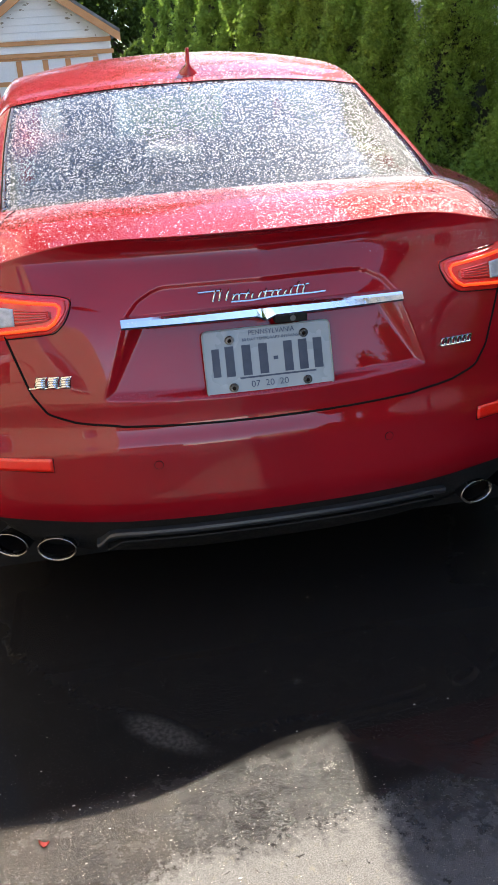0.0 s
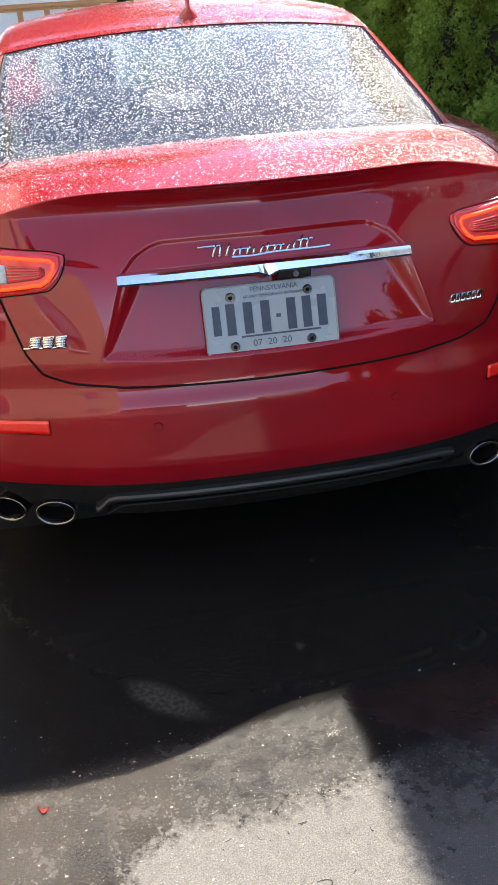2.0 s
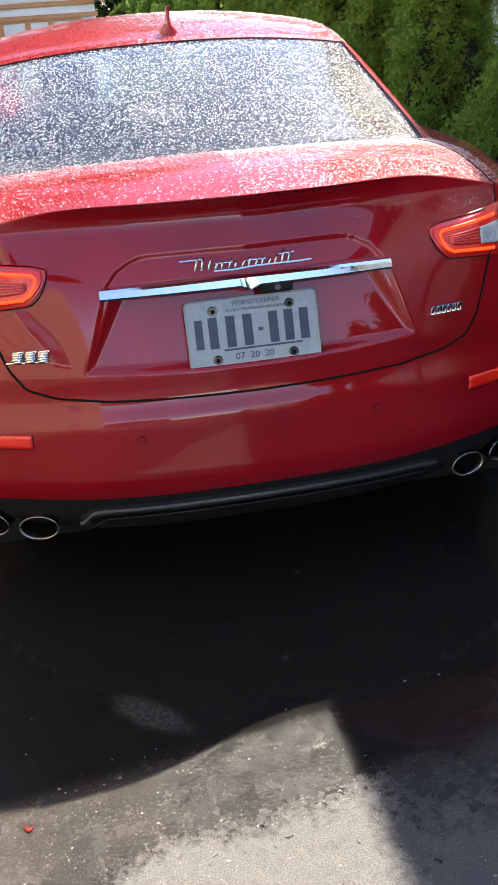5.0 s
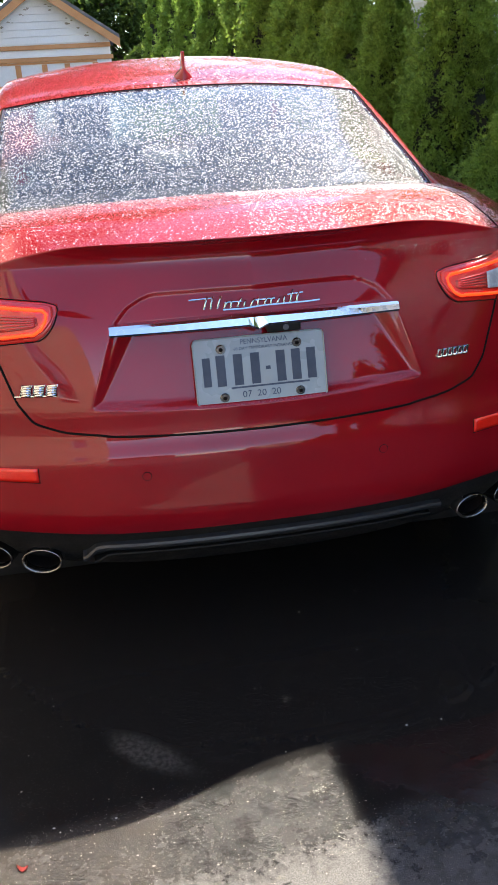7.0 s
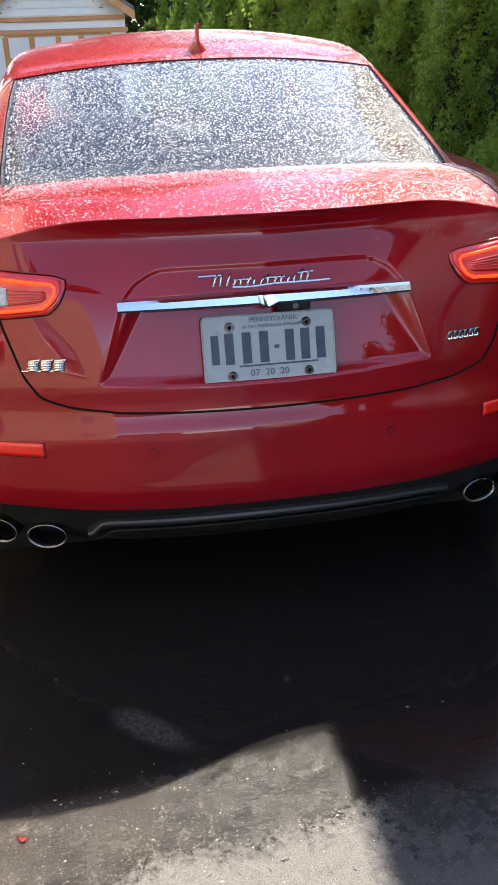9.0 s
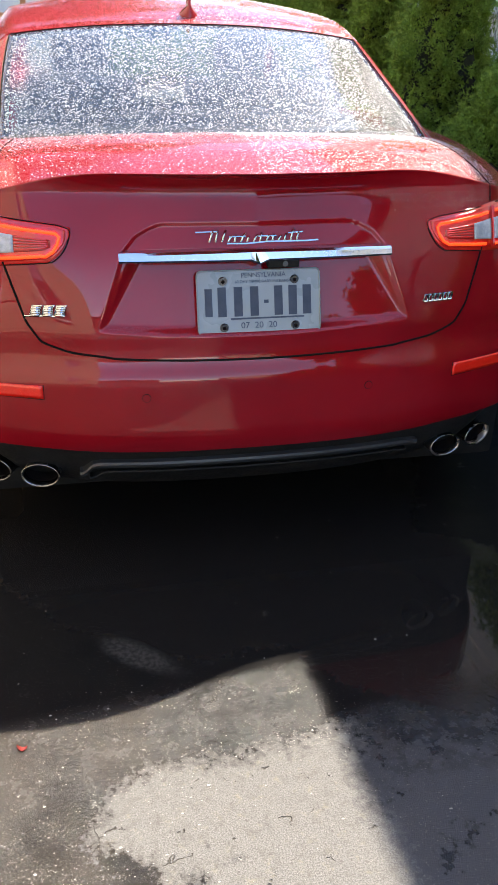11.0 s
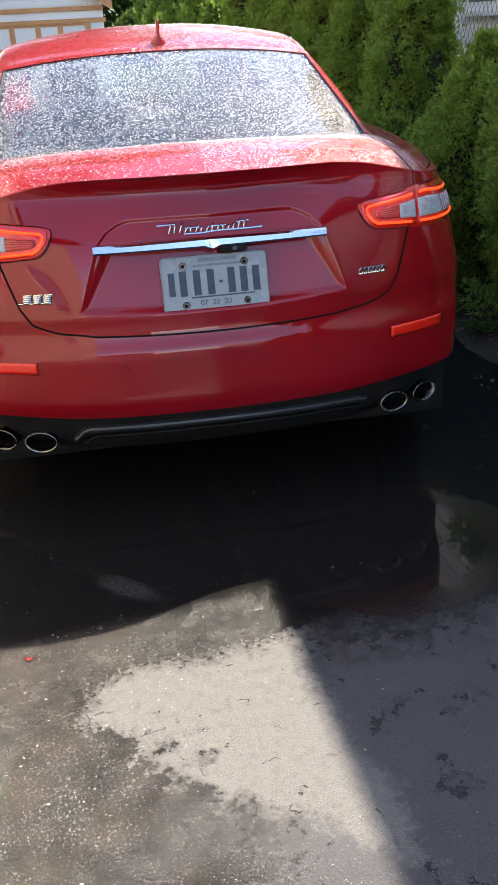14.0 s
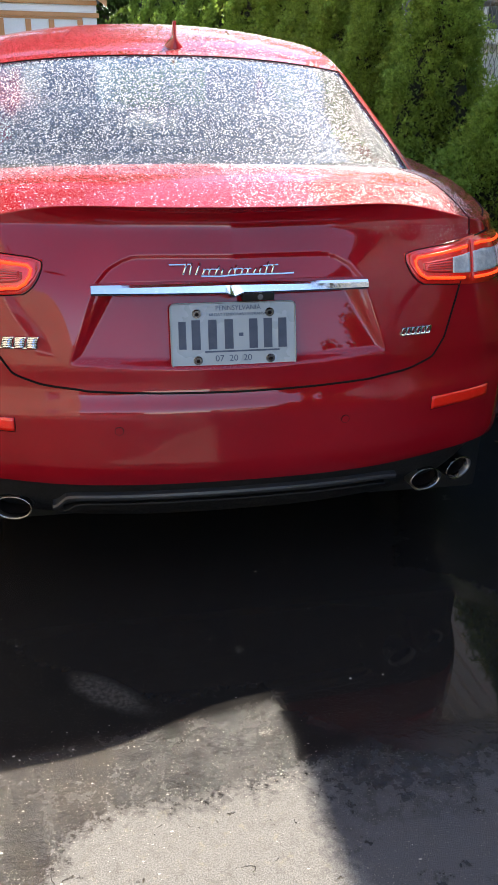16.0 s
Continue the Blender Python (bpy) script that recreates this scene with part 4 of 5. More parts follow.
def build_exhaust(x, y, turn):
    """One oval tail pipe with a rolled bright lip."""
    n = 28
    rows = [(0.16, 0.046, 0.030), (0.0, 0.049, 0.0325), (-0.006, 0.051, 0.0345), (-0.008, 0.049, 0.033), (-0.004, 0.0455, 0.0295), (0.03, 0.044, 0.028), (0.14, 0.042, 0.026)]
    v = []
    c, s = math.cos(radians(turn)), math.sin(radians(turn))
    for d, a, b in rows:
        for i in range(n):
            t = 2 * math.pi * i / n
            px = a * math.cos(t)
            v.append((x + px * c - d * s, y + px * s + d * c, 0.317 + b * math.sin(t)))
    f = grid_faces(len(rows), n, wrap=True)
    pipe = raw("tail_pipe", v, f, PIPE, CAR, "oval chrome tail pipe", smooth=True)
    inner = []
    for d, a, b in [(0.012, 0.0435, 0.0275), (0.13, 0.041, 0.025)]:
        for i in range(n):
            t = 2 * math.pi * i / n
            px = a * math.cos(t)
            inner.append((x + px * c - d * s, y + px * s + d * c, 0.317 + b * math.sin(t)))
    fi = grid_faces(2, n, wrap=True) + [tuple(range(n, 2 * n))]
    raw("sooty_bore", inner, fi, SEAM, pipe)


for s_ in (1, -1):
    build_exhaust(0.562 * s_, 0.052, 12 * s_)
    build_exhaust(0.682 * s_, 0.105, 24 * s_)


def build_sensor(x, z):
    """A round parking sensor, painted like the bumper, with a dark ring round it."""
    side = 1 if x > 0 else -1
    c, n = on_skin([(abs(x), z)], 0.0, side)[0], skin_normal(abs(x), z)[0] * (side, 1, 1)
    v, f = tube([c - n * 0.004, c + n * 0.0012], 0.0112, 20)
    ring = raw("sensor_ring", v, f, SEAM, BUMPER, "dark rubber ring of a parking sensor")
    v, f = tube([c - n * 0.003, c + n * 0.0018], [0.0104, 0.0098], 20)
    raw("parking_sensor", v, f, PAINT, ring)


for x_, z_ in ((-0.285, 0.556), (0.285, 0.556)):
    build_sensor(x_, z_)


def build_underbody():
    part("underbody", box((-0.80, 0.2, 0.19), (0.80, 4.7, 0.40), 0.03), BLACK, CAR)
    part("boot_floor", box((-0.60, 0.16, 0.40), (0.60, 0.9, 0.62), 0.02), BLACK, CAR)


build_underbody()


def build_wheel(x, y):
    """Tyre, rim and seven spokes."""
    side = 1 if x > 0 else -1
    n = 40
    prof = [(-0.11, 0.24), (-0.12, 0.30), (-0.10, 0.335), (0.0, 0.342), (0.10, 0.335), (0.12, 0.30), (0.11, 0.245)]
    def lathe(pr):
        v = []
        for dx, r in pr:
            for i in range(n):
                t = 2 * math.pi * i / n
                v.append((x + dx * side, y + r * math.cos(t), 0.342 + r * math.sin(t)))
        return v, grid_faces(len(pr), n, wrap=True)
    hub = part("wheel", box((x - 0.05, y - 0.06, 0.282), (x + 0.05, y + 0.06, 0.402), 0.02), ALLOY, CAR, "alloy wheel")
    raw("tyre", *lathe(prof), TYRE, hub, smooth=True)
    raw("rim", *lathe([(-0.1, 0.2), (-0.105, 0.245), (0.0, 0.225), (0.105, 0.248), (0.112, 0.243), (0.095, 0.225)]), ALLOY, hub, smooth=True)
    for k in range(7):
        m = Matrix.Translation((x + 0.085 * side, y, 0.342)) @ pose(0, 0, 0, 360 / 7 * k, 0, 0)
        part("spoke", box((-0.012, -0.02, 0.03), (0.012, 0.02, 0.235), 0.006, m), ALLOY, hub)


for x_ in (-0.80, 0.80):
    for y_ in (0.97, 3.97):
        build_wheel(x_, y_)
        rim_pts = []
        for i in range(37):
            a = radians(-14 + 208 * i / 36)
            yy, zz = y_ + 0.38 * math.cos(a), 0.34 + 0.38 * math.sin(a)
            row = skin(np.linspace(QS[7], QS[16], 400), np.full(400, zz), True)
            best = row[np.argmin(np.abs(row[:, 1] - yy))]
            rim_pts.append((math.copysign(best[0] - 0.004, x_), yy, zz))
        line_on("arch_lip", rim_pts, 0.012, PAINT, CAR)


def build_cabin_inside():
    part("parcel_shelf", box((-0.60, 0.56, 1.02), (0.60, 1.12, 1.05), 0.01), CABIN, CAR)
    part("cabin_floor", box((-0.74, 1.0, 0.42), (0.74, 3.6, 0.5), 0.02), CABIN, CAR)
    part("rear_bench", box((-0.6, 1.12, 0.5), (0.6, 1.30, 1.08), 0.05), CABIN, CAR)
    part("dashboard", box((-0.7, 3.0, 0.6), (0.7, 3.6, 0.97), 0.05), CABIN, CAR)
    for x in (-0.36, 0.36):
        part("rear_headrest", box((x - 0.12, 1.12, 1.07), (x + 0.12, 1.22, 1.19), 0.04), CABIN, CAR)
        part("front_seat", box((x - 0.25, 2.15, 0.5), (x + 0.25, 2.33, 1.12), 0.06), CABIN, CAR)
        part("front_headrest", box((x - 0.12, 2.16, 1.13), (x + 0.12, 2.25, 1.31), 0.04), CABIN, CAR)
    for s in (1, -1):
        lo, hi = min(0.80 * s, 0.825 * s), max(0.80 * s, 0.825 * s)
        part("door_lining", box((lo, 1.10, 0.46), (hi, 3.45, 0.985), 0.01), CABIN, CAR)
        lo, hi = min(0.70 * s, 0.73 * s), max(0.70 * s, 0.73 * s)
        part("side_lining", box((lo, 0.72, 0.50), (hi, 1.12, 1.015), 0.01), CABIN, CAR)
    part("cabin_mirror", box((-0.11, 2.72, 1.27), (0.11, 2.74, 1.33), 0.01), BLACK, CAR)


build_cabin_inside()


def build_fin():
    """The roof aerial, a fin on a small shoe."""
    rows = []
    for k in range(13):
        t = k / 12
        h = t
        half = 0.034 * max(0.0, 1 - t / 0.38) ** 0.8 + 0.0085 * (1 - 0.3 * t)
        y0, y1 = 1.135 + 0.012 * t, 1.30 - 0.135 * t**0.7
        zb = 1.377 + 0.084 * h
        rows.append([(half * math.cos(a), (y0 + y1) / 2 - (y1 - y0) / 2 * math.sin(a), zb) for a in np.linspace(0, 2 * math.pi, 20, endpoint=False)])
    v = [p for r in rows for p in r]
    f = grid_faces(13, 20, wrap=True) + [tuple(range(240, 260))]
    raw("roof_aerial", np.array(v) + np.array((-0.012, 0, 0)), f, PAINT, CAR, "dark red shark-fin aerial", smooth=True)


build_fin()


def build_drops():
    """Rain beads on the roof, rear glass and boot lid, as one object."""
    rng = np.random.default_rng(7)
    spots, heads, sizes = [], [], []

    def scatter(grid, count, least, most, power=3.0):
        """Beads at random over a grid of points."""
        g = np.asarray(grid, float)
        r, c = g.shape[:2]
        n = np.cross(np.gradient(g, axis=1), np.gradient(g, axis=0))
        n /= np.maximum(np.linalg.norm(n, axis=-1, keepdims=True), 1e-9)
        n = np.where(n[..., 2:] < 0, -n, n)
        u, v = rng.uniform(0, r - 1.001, count), rng.uniform(0, c - 1.001, count)
        i, j = u.astype(int), v.astype(int)
        a, b = (u - i)[:, None], (v - j)[:, None]
        spots.append(g[i, j] * (1 - a) * (1 - b) + g[i + 1, j] * a * (1 - b) + g[i, j + 1] * (1 - a) * b + g[i + 1, j + 1] * a * b)
        heads.append(n[i, j])
        sizes.append(least + (most - least) * rng.random(count) ** power)

    scatter([[rear_glass_point(u, v) for u in np.linspace(-0.98, 0.98, 61)] for v in np.linspace(0.01, 0.985, 31)], 37000, 0.0005, 0.0026, 2.8)
    flip = np.array((-1, 1, 1))
    qq, tt = np.meshgrid(np.linspace(0, q_of(0.70), 40), np.linspace(0.01, 0.99, 24))
    dk = deck(qq, tt)
    # many more beads on the right, to imitate the sun's glare there
    for g, many in ((dk, 12000), (dk * flip, 4000)):
        scatter(g, many, 0.0005, 0.0026)
    rf = np.array([[cabin(y, u) for u in np.linspace(0, 1.05, 24)] for y in np.linspace(1.09, 2.4, 30)])
    for g, many in ((rf, 8000), (rf * flip, 4500)):
        scatter(g, many, 0.0008, 0.0038)
    xx, zz = np.meshgrid(np.linspace(0.25, 0.66, 30), np.linspace(0.965, 1.012, 8))
    sk = skin(xx, zz)
    scatter(sk, 700, 0.0004, 0.0011)
    on_lid = spots[-1]
    # beads kept only in the shape of the sunlit wedge under the lip
    keep = on_lid[:, 2] > 1.012 - 0.055 * np.clip((on_lid[:, 0] - 0.20) / 0.4, 0, 1) + 0.008 * rng.normal(0, 1, len(on_lid))
    spots[-1], heads[-1], sizes[-1] = on_lid[keep], heads[-1][keep], sizes[-1][keep]
    p, n, r = np.concatenate(spots), np.concatenate(heads), np.concatenate(sizes)[:, None]
    u = np.cross(n, (0.3, 0.9, 0.2))
    u /= np.linalg.norm(u, axis=1, keepdims=True)
    w = np.cross(n, u) * (1 + 0.4 * rng.random((len(p), 1)))
    rows = []
    for a in np.linspace(0, 2 * math.pi, 7)[:-1]:
        rows.append(p + r * (math.cos(a) * u + math.sin(a) * w - 0.05 * n))
    rows.append(p + r * 0.55 * n)
    verts = np.stack(rows, axis=1)
    base = (np.arange(len(p)) * 7)[:, None]
    tri = [(i, (i + 1) % 6, 6) for i in range(6)]
    faces = (base[:, None] + np.array(tri)[None]).reshape(-1, 3)
    ob = quick("rain_beads", verts.reshape(-1, 3), faces, DROPS, None, "rain beads, whitened for sun glints, on the car's glass, roof and boot", smooth=True, kind="stuff")
    tagged(ob, category="water")


build_drops()


# ---------------------------------------------------------------- hedge and shrubs
def sprays(rng, count, height, radius, shape, size, base=0.0):
    """Flat fans of scale leaves over a crown: triangles. shape(h 0..1) gives the crown's radius at a height."""
    tufts = max(60, count // 55)
    h = rng.random(tufts) ** 0.9
    ang = rng.uniform(0, 2 * math.pi, tufts)
    lobe = 1 + 0.10 * np.sin(ang * 3 + h * 9) + 0.10 * np.sin(ang * 7 - h * 21 + 1) + 0.08 * np.sin(h * 34 + ang * 2)
    r = radius * shape(h) * lobe * rng.uniform(0.66, 1.12, tufts)
    centre = np.column_stack([r * np.cos(ang), r * np.sin(ang), base + h * (height - base)])
    lean = np.column_stack([np.cos(ang), np.sin(ang), np.full(tufts, 0.9)]) + rng.normal(0, 0.3, (tufts, 3))
    lean /= np.linalg.norm(lean, axis=1, keepdims=True)
    pick = rng.integers(0, tufts, count)
    reach = (size * 3.2 * rng.uniform(0.6, 1.3, tufts) * (0.4 + 0.6 * shape(h)))[pick][:, None]
    pos = centre[pick] + lean[pick] * reach * rng.uniform(-0.9, 0.7, count)[:, None] + rng.normal(0, 0.30, (count, 3)) * reach
    pos[:, 2] = np.maximum(pos[:, 2], 0.02)
    out = lean[pick] + rng.normal(0, 0.42, (count, 3))
    out /= np.linalg.norm(out, axis=1, keepdims=True)
    side = np.cross(out, rng.normal(0, 1, (count, 3)))
    side /= np.linalg.norm(side, axis=1, keepdims=True)
    sz = size * (0.6 + 0.8 * rng.random(count))
    leaf = [(0.0, 0.0), (0.45, 0.80), (-0.42, 0.82)]
    vs, fs, n = [], [], 0
    for lx, ly in leaf:
        ll = math.hypot(lx, ly) or 1.0
        dx, dy = (lx / ll, ly / ll) if (lx or ly) else (0.0, 1.0)
        ln = ll if (lx or ly) else 0.8
        w = 0.15
        a = pos + (side * (dx * 0.12) + out * (dy * 0.12)) * sz[:, None]
        tip = pos + (side * dx + out * dy) * (ln * sz)[:, None]
        mid = a * 0.7 + tip * 0.3
        cross = (out * dx - side * dy) * (w * sz)[:, None]
        vs += [mid + cross, tip, mid - cross]
        k = np.arange(count)
        fs.append(np.column_stack([k + n, k + n + count, k + n + 2 * count]))
        n += 3 * count
    return np.concatenate(vs), np.concatenate(fs)


def core(height, radius, shape, seed, base=0.0, n=26, rows=30, fill=0.74):
    v = []
    for i in range(rows):
        h = i / (rows - 1)
        for j in range(n):
            a = 2 * math.pi * j / n
            lobe = 1 + 0.10 * math.sin(a * 3 + h * 9) + 0.10 * math.sin(a * 7 - h * 21 + 1) + 0.08 * math.sin(h * 34 + a * 2)
            r = radius * float(shape(np.array([h]))[0]) * fill * lobe + 0.02 * noise.noise((a * 3, h * 12, seed))
            v.append((r * math.cos(a), r * math.sin(a), base + h * (height - base) * 0.985))
    return v, grid_faces(rows, n, wrap=True) + [tuple(range((rows - 1) * n, rows * n))]


cone = lambda h: np.where(h < 0.12, 0.72 + h * 2.3, np.clip(1.0 - (np.maximum(h - 0.12, 0) / 0.88) ** 1.4, 0.015, 1))  # noqa: E731
dome = lambda h: np.where(h < 0.3, 0.8 + h * 0.667, np.clip(1.0 - (np.maximum(h - 0.3, 0) / 0.7) ** 1.8, 0.03, 1))  # noqa: E731


def build_evergreen(name, x, y, height, radius, shape, seed, count, size, label, group, green=None):
    rng = np.random.default_rng(seed)
    green = green or ARBOR
    z = float(ground_height(y)) + 0.03
    tree = thing(name, (x, y, z), label=label, category="shrub" if shape is dome else "tree", group=group)
    v, f = tube([(x, y, z - 0.05), (x + 0.01, y, z + height * 0.3), (x, y + 0.01, z + height * 0.85)], [0.05, 0.035, 0.01], 8)
    raw("trunk", v, f, BARK, tree)
    at = np.array((x, y, z))
    # a dark solid hull gives the shaded gaps between the sprays
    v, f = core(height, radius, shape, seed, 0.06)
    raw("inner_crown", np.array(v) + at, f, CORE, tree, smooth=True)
    v, f = sprays(rng, count, height, radius, shape, size, 0.04)
    quick("crown", v + at, f, green, tree, kind="stuff")
    return tree


HEDGE = [(1.62, 2.85, 2.12, 0.35), (1.49, 3.58, 1.92, 0.285), (1.41, 4.18, 2.12, 0.285), (1.37, 4.75, 2.17, 0.295), (1.33, 5.4, 2.22, 0.31), (1.26, 6.3, 2.37, 0.325), (1.20, 7.3, 2.37, 0.335), (1.12, 8.5, 2.47, 0.355), (1.02, 10.0, 2.7, 0.4), (0.94, 11.6, 2.8, 0.42), (0.85, 13.4, 3.0, 0.45)]
for i, (x, y, h, r) in enumerate(HEDGE):
    near = y < 5
    build_evergreen("arborvitae", x, y, h, r, cone, 20 + i, 72000 if near else 24000, 0.031 if near else 0.045, "tall dense green arborvitae in a planted row", "arborvitae row")
SHRUBS = [(1.70, 2.05, 1.28, 0.35), (1.84, 1.3, 1.85, 0.40), (1.80, 0.3, 1.33, 0.43), (1.85, -0.7, 1.4, 0.45)]
for i, (x, y, h, r) in enumerate(SHRUBS):
    build_evergreen("evergreen_shrub", x, y, h, r, dome, 60 + i, 52000, 0.030, "low rounded dense evergreen shrub beside the driveway", "low shrubs")

for i, (x, y, h, r) in enumerate([(2.15, -3.9, 2.5, 0.6), (2.1, -5.0, 2.6, 0.6), (2.1, -6.1, 2.5, 0.6)]):
    build_evergreen("arborvitae", x, y, h, r, cone, 70 + i, 14000, 0.06, "tall dense green arborvitae in a planted row", "arborvitae row")


def build_fence():
    """Chain-link fence between the hedge and the house."""
    x, z1, y0, y1 = 2.28, 1.64, -2.4, 8.0
    fence = thing("chain_link_fence", (x, 0, 0), label="grey chain-link fence behind the hedge", category="fence")
    v, f = tube([(x, y0, z1), (x, y1, z1)], 0.021, 10)
    raw("top_rail", v, f, RUST, fence, "rust-stained steel top rail", smooth=True)
    for y in (-2.4, 0.0, 2.4, 5.2, 8.0):
        v, f = tube([(x, y, -0.4), (x, y, z1 + 0.05)], 0.026, 10)
        raw("post", v, f, GALV, fence, smooth=True)
    step, verts, faces = 0.032, [], []
    count = int((y1 - y0) / step)
    for i in range(count):
        y = y0 + i * step
        pts = []
        k = 0
        z = 0.05
        while z < z1 + 0.06:
            pts.append((x - 0.03 + 0.003 * (-1) ** k, y + 0.5 * step * (-1) ** (k + i), z))
            z += 0.048
            k += 1
        v, f = tube(pts, 0.0019, 3)
        faces += [tuple(a + len(verts) for a in fc) for fc in f]
        verts += v
    raw("wire_mesh", verts, faces, GALV, fence, kind="stuff")


build_fence()


def clapboards(parent, material, p0, along, length, z0, z1, exposure, out, name="board", holes=()):
    """Lapped boards on a wall from p0 along a direction; out points away from the wall. holes: (from, to, z from, z to)."""
    along, out = Vector(along).normalized(), Vector(out).normalized()
    z = z0
    while z < z1 - 0.01:
        top = min(z + exposure, z1)
        spans = [(0.0, length)]
        for a, b, ha, hb in holes:
            if z < hb - 0.02 and top > ha + 0.02:
                spans = [s for lo, hi in spans for s in ((lo, min(hi, a)), (max(lo, b), hi)) if s[1] - s[0] > 0.01]
        for lo, hi in spans:
            a, b = Vector(p0) + along * lo, Vector(p0) + along * hi
            v = []
            for p in (a, b):
                v += [p + out * 0.004 + Vector((0, 0, top + 0.01)), p + out * 0.022 + Vector((0, 0, z + 0.002)), p + out * 0.018 + Vector((0, 0, z)), p + Vector((0, 0, z))]
            raw(name, v, [(0, 1, 5, 4), (1, 2, 6, 5), (2, 3, 7, 6), (0, 4, 7, 3), (0, 3, 2, 1), (4, 5, 6, 7)], material, parent)
        z = top


def build_window(parent, x, y0, y1, z0, z1, out):
    """A sash window in a wall of constant x; out is -1 or 1."""
    w = part("window", box((min(x, x + 0.03 * out), y0 - 0.07, z0 - 0.07), (max(x, x + 0.03 * out), y1 + 0.07, z1 + 0.07), 0.004), WHITE, parent)
    part("sill", box((min(x, x + 0.07 * out), y0 - 0.09, z0 - 0.10), (max(x, x + 0.07 * out), y1 + 0.09, z0 - 0.06), 0.004), WHITE, w)
    part("pane", box((min(x + 0.032 * out, x + 0.036 * out), y0, z0), (max(x + 0.032 * out, x + 0.036 * out), y1, (z0 + z1) / 2 - 0.02)), PANE, w)
    part("pane", box((min(x + 0.032 * out, x + 0.036 * out), y0, (z0 + z1) / 2 + 0.02), (max(x + 0.032 * out, x + 0.036 * out), y1, z1)), PANE, w)
    part("curtain", box((min(x + 0.037 * out, x + 0.039 * out), y0 + 0.03, z0 + 0.02), (max(x + 0.037 * out, x + 0.039 * out), y0 + 0.16, z1 - 0.02)), CURTAIN, w)


def build_side_house():
    """The neighbour's house along the driveway; its eave shades the ground."""
    house = thing("neighbour_house", (5.4, 2, 0), label="pale grey clapboard house behind the hedge and fence", category="house")
    part("wall", box((2.9, -7.2, -0.4), (8.0, 7.4, EAVE_Z - 0.03)), GREYSIDE, house)
    clapboards(house, GREYSIDE, (2.9, 7.4, 0), (0, -1, 0), 14.6, 0.22, EAVE_Z - 0.2, 0.2, (-1, 0, 0), holes=[(2.51, 3.07, 1.43, 2.75)])
    build_window(house, 2.9, 4.40, 4.82, 1.50, 2.68, -1)
    ridge = EAVE_Z + 1.6
    roof = [(EAVE_X, -7.5, EAVE_Z), (EAVE_X, 7.7, EAVE_Z), (5.45, 7.7, ridge), (5.45, -7.5, ridge), (8.3, 7.7, EAVE_Z), (8.3, -7.5, EAVE_Z)]
    v = [*roof, *[(a, b, c + 0.14) for a, b, c in roof]]
    f = [(0, 3, 2, 1), (3, 5, 4, 2), (6, 7, 8, 9), (9, 8, 10, 11), (0, 1, 7, 6), (4, 5, 11, 10), (0, 6, 9, 3), (3, 9, 11, 5), (1, 2, 8, 7), (2, 4, 10, 8)]
    raw("roof", v, f, SHINGLE, house)
    raw("gable", [(2.95, 7.38, EAVE_Z - 0.1), (7.95, 7.38, EAVE_Z - 0.1), (5.45, 7.38, ridge - 0.05), (2.95, 7.3, EAVE_Z - 0.1), (7.95, 7.3, EAVE_Z - 0.1), (5.45, 7.3, ridge - 0.05)], [(0, 1, 2), (5, 4, 3), (0, 3, 4, 1), (1, 4, 5, 2), (2, 5, 3, 0)], GREYSIDE, house)
    return house


EAVE_X = 2.524
EAVE_Z = (2.55 - 0.07) / 0.53 - 0.14
build_side_house().rotation_euler.z = radians(3.15)


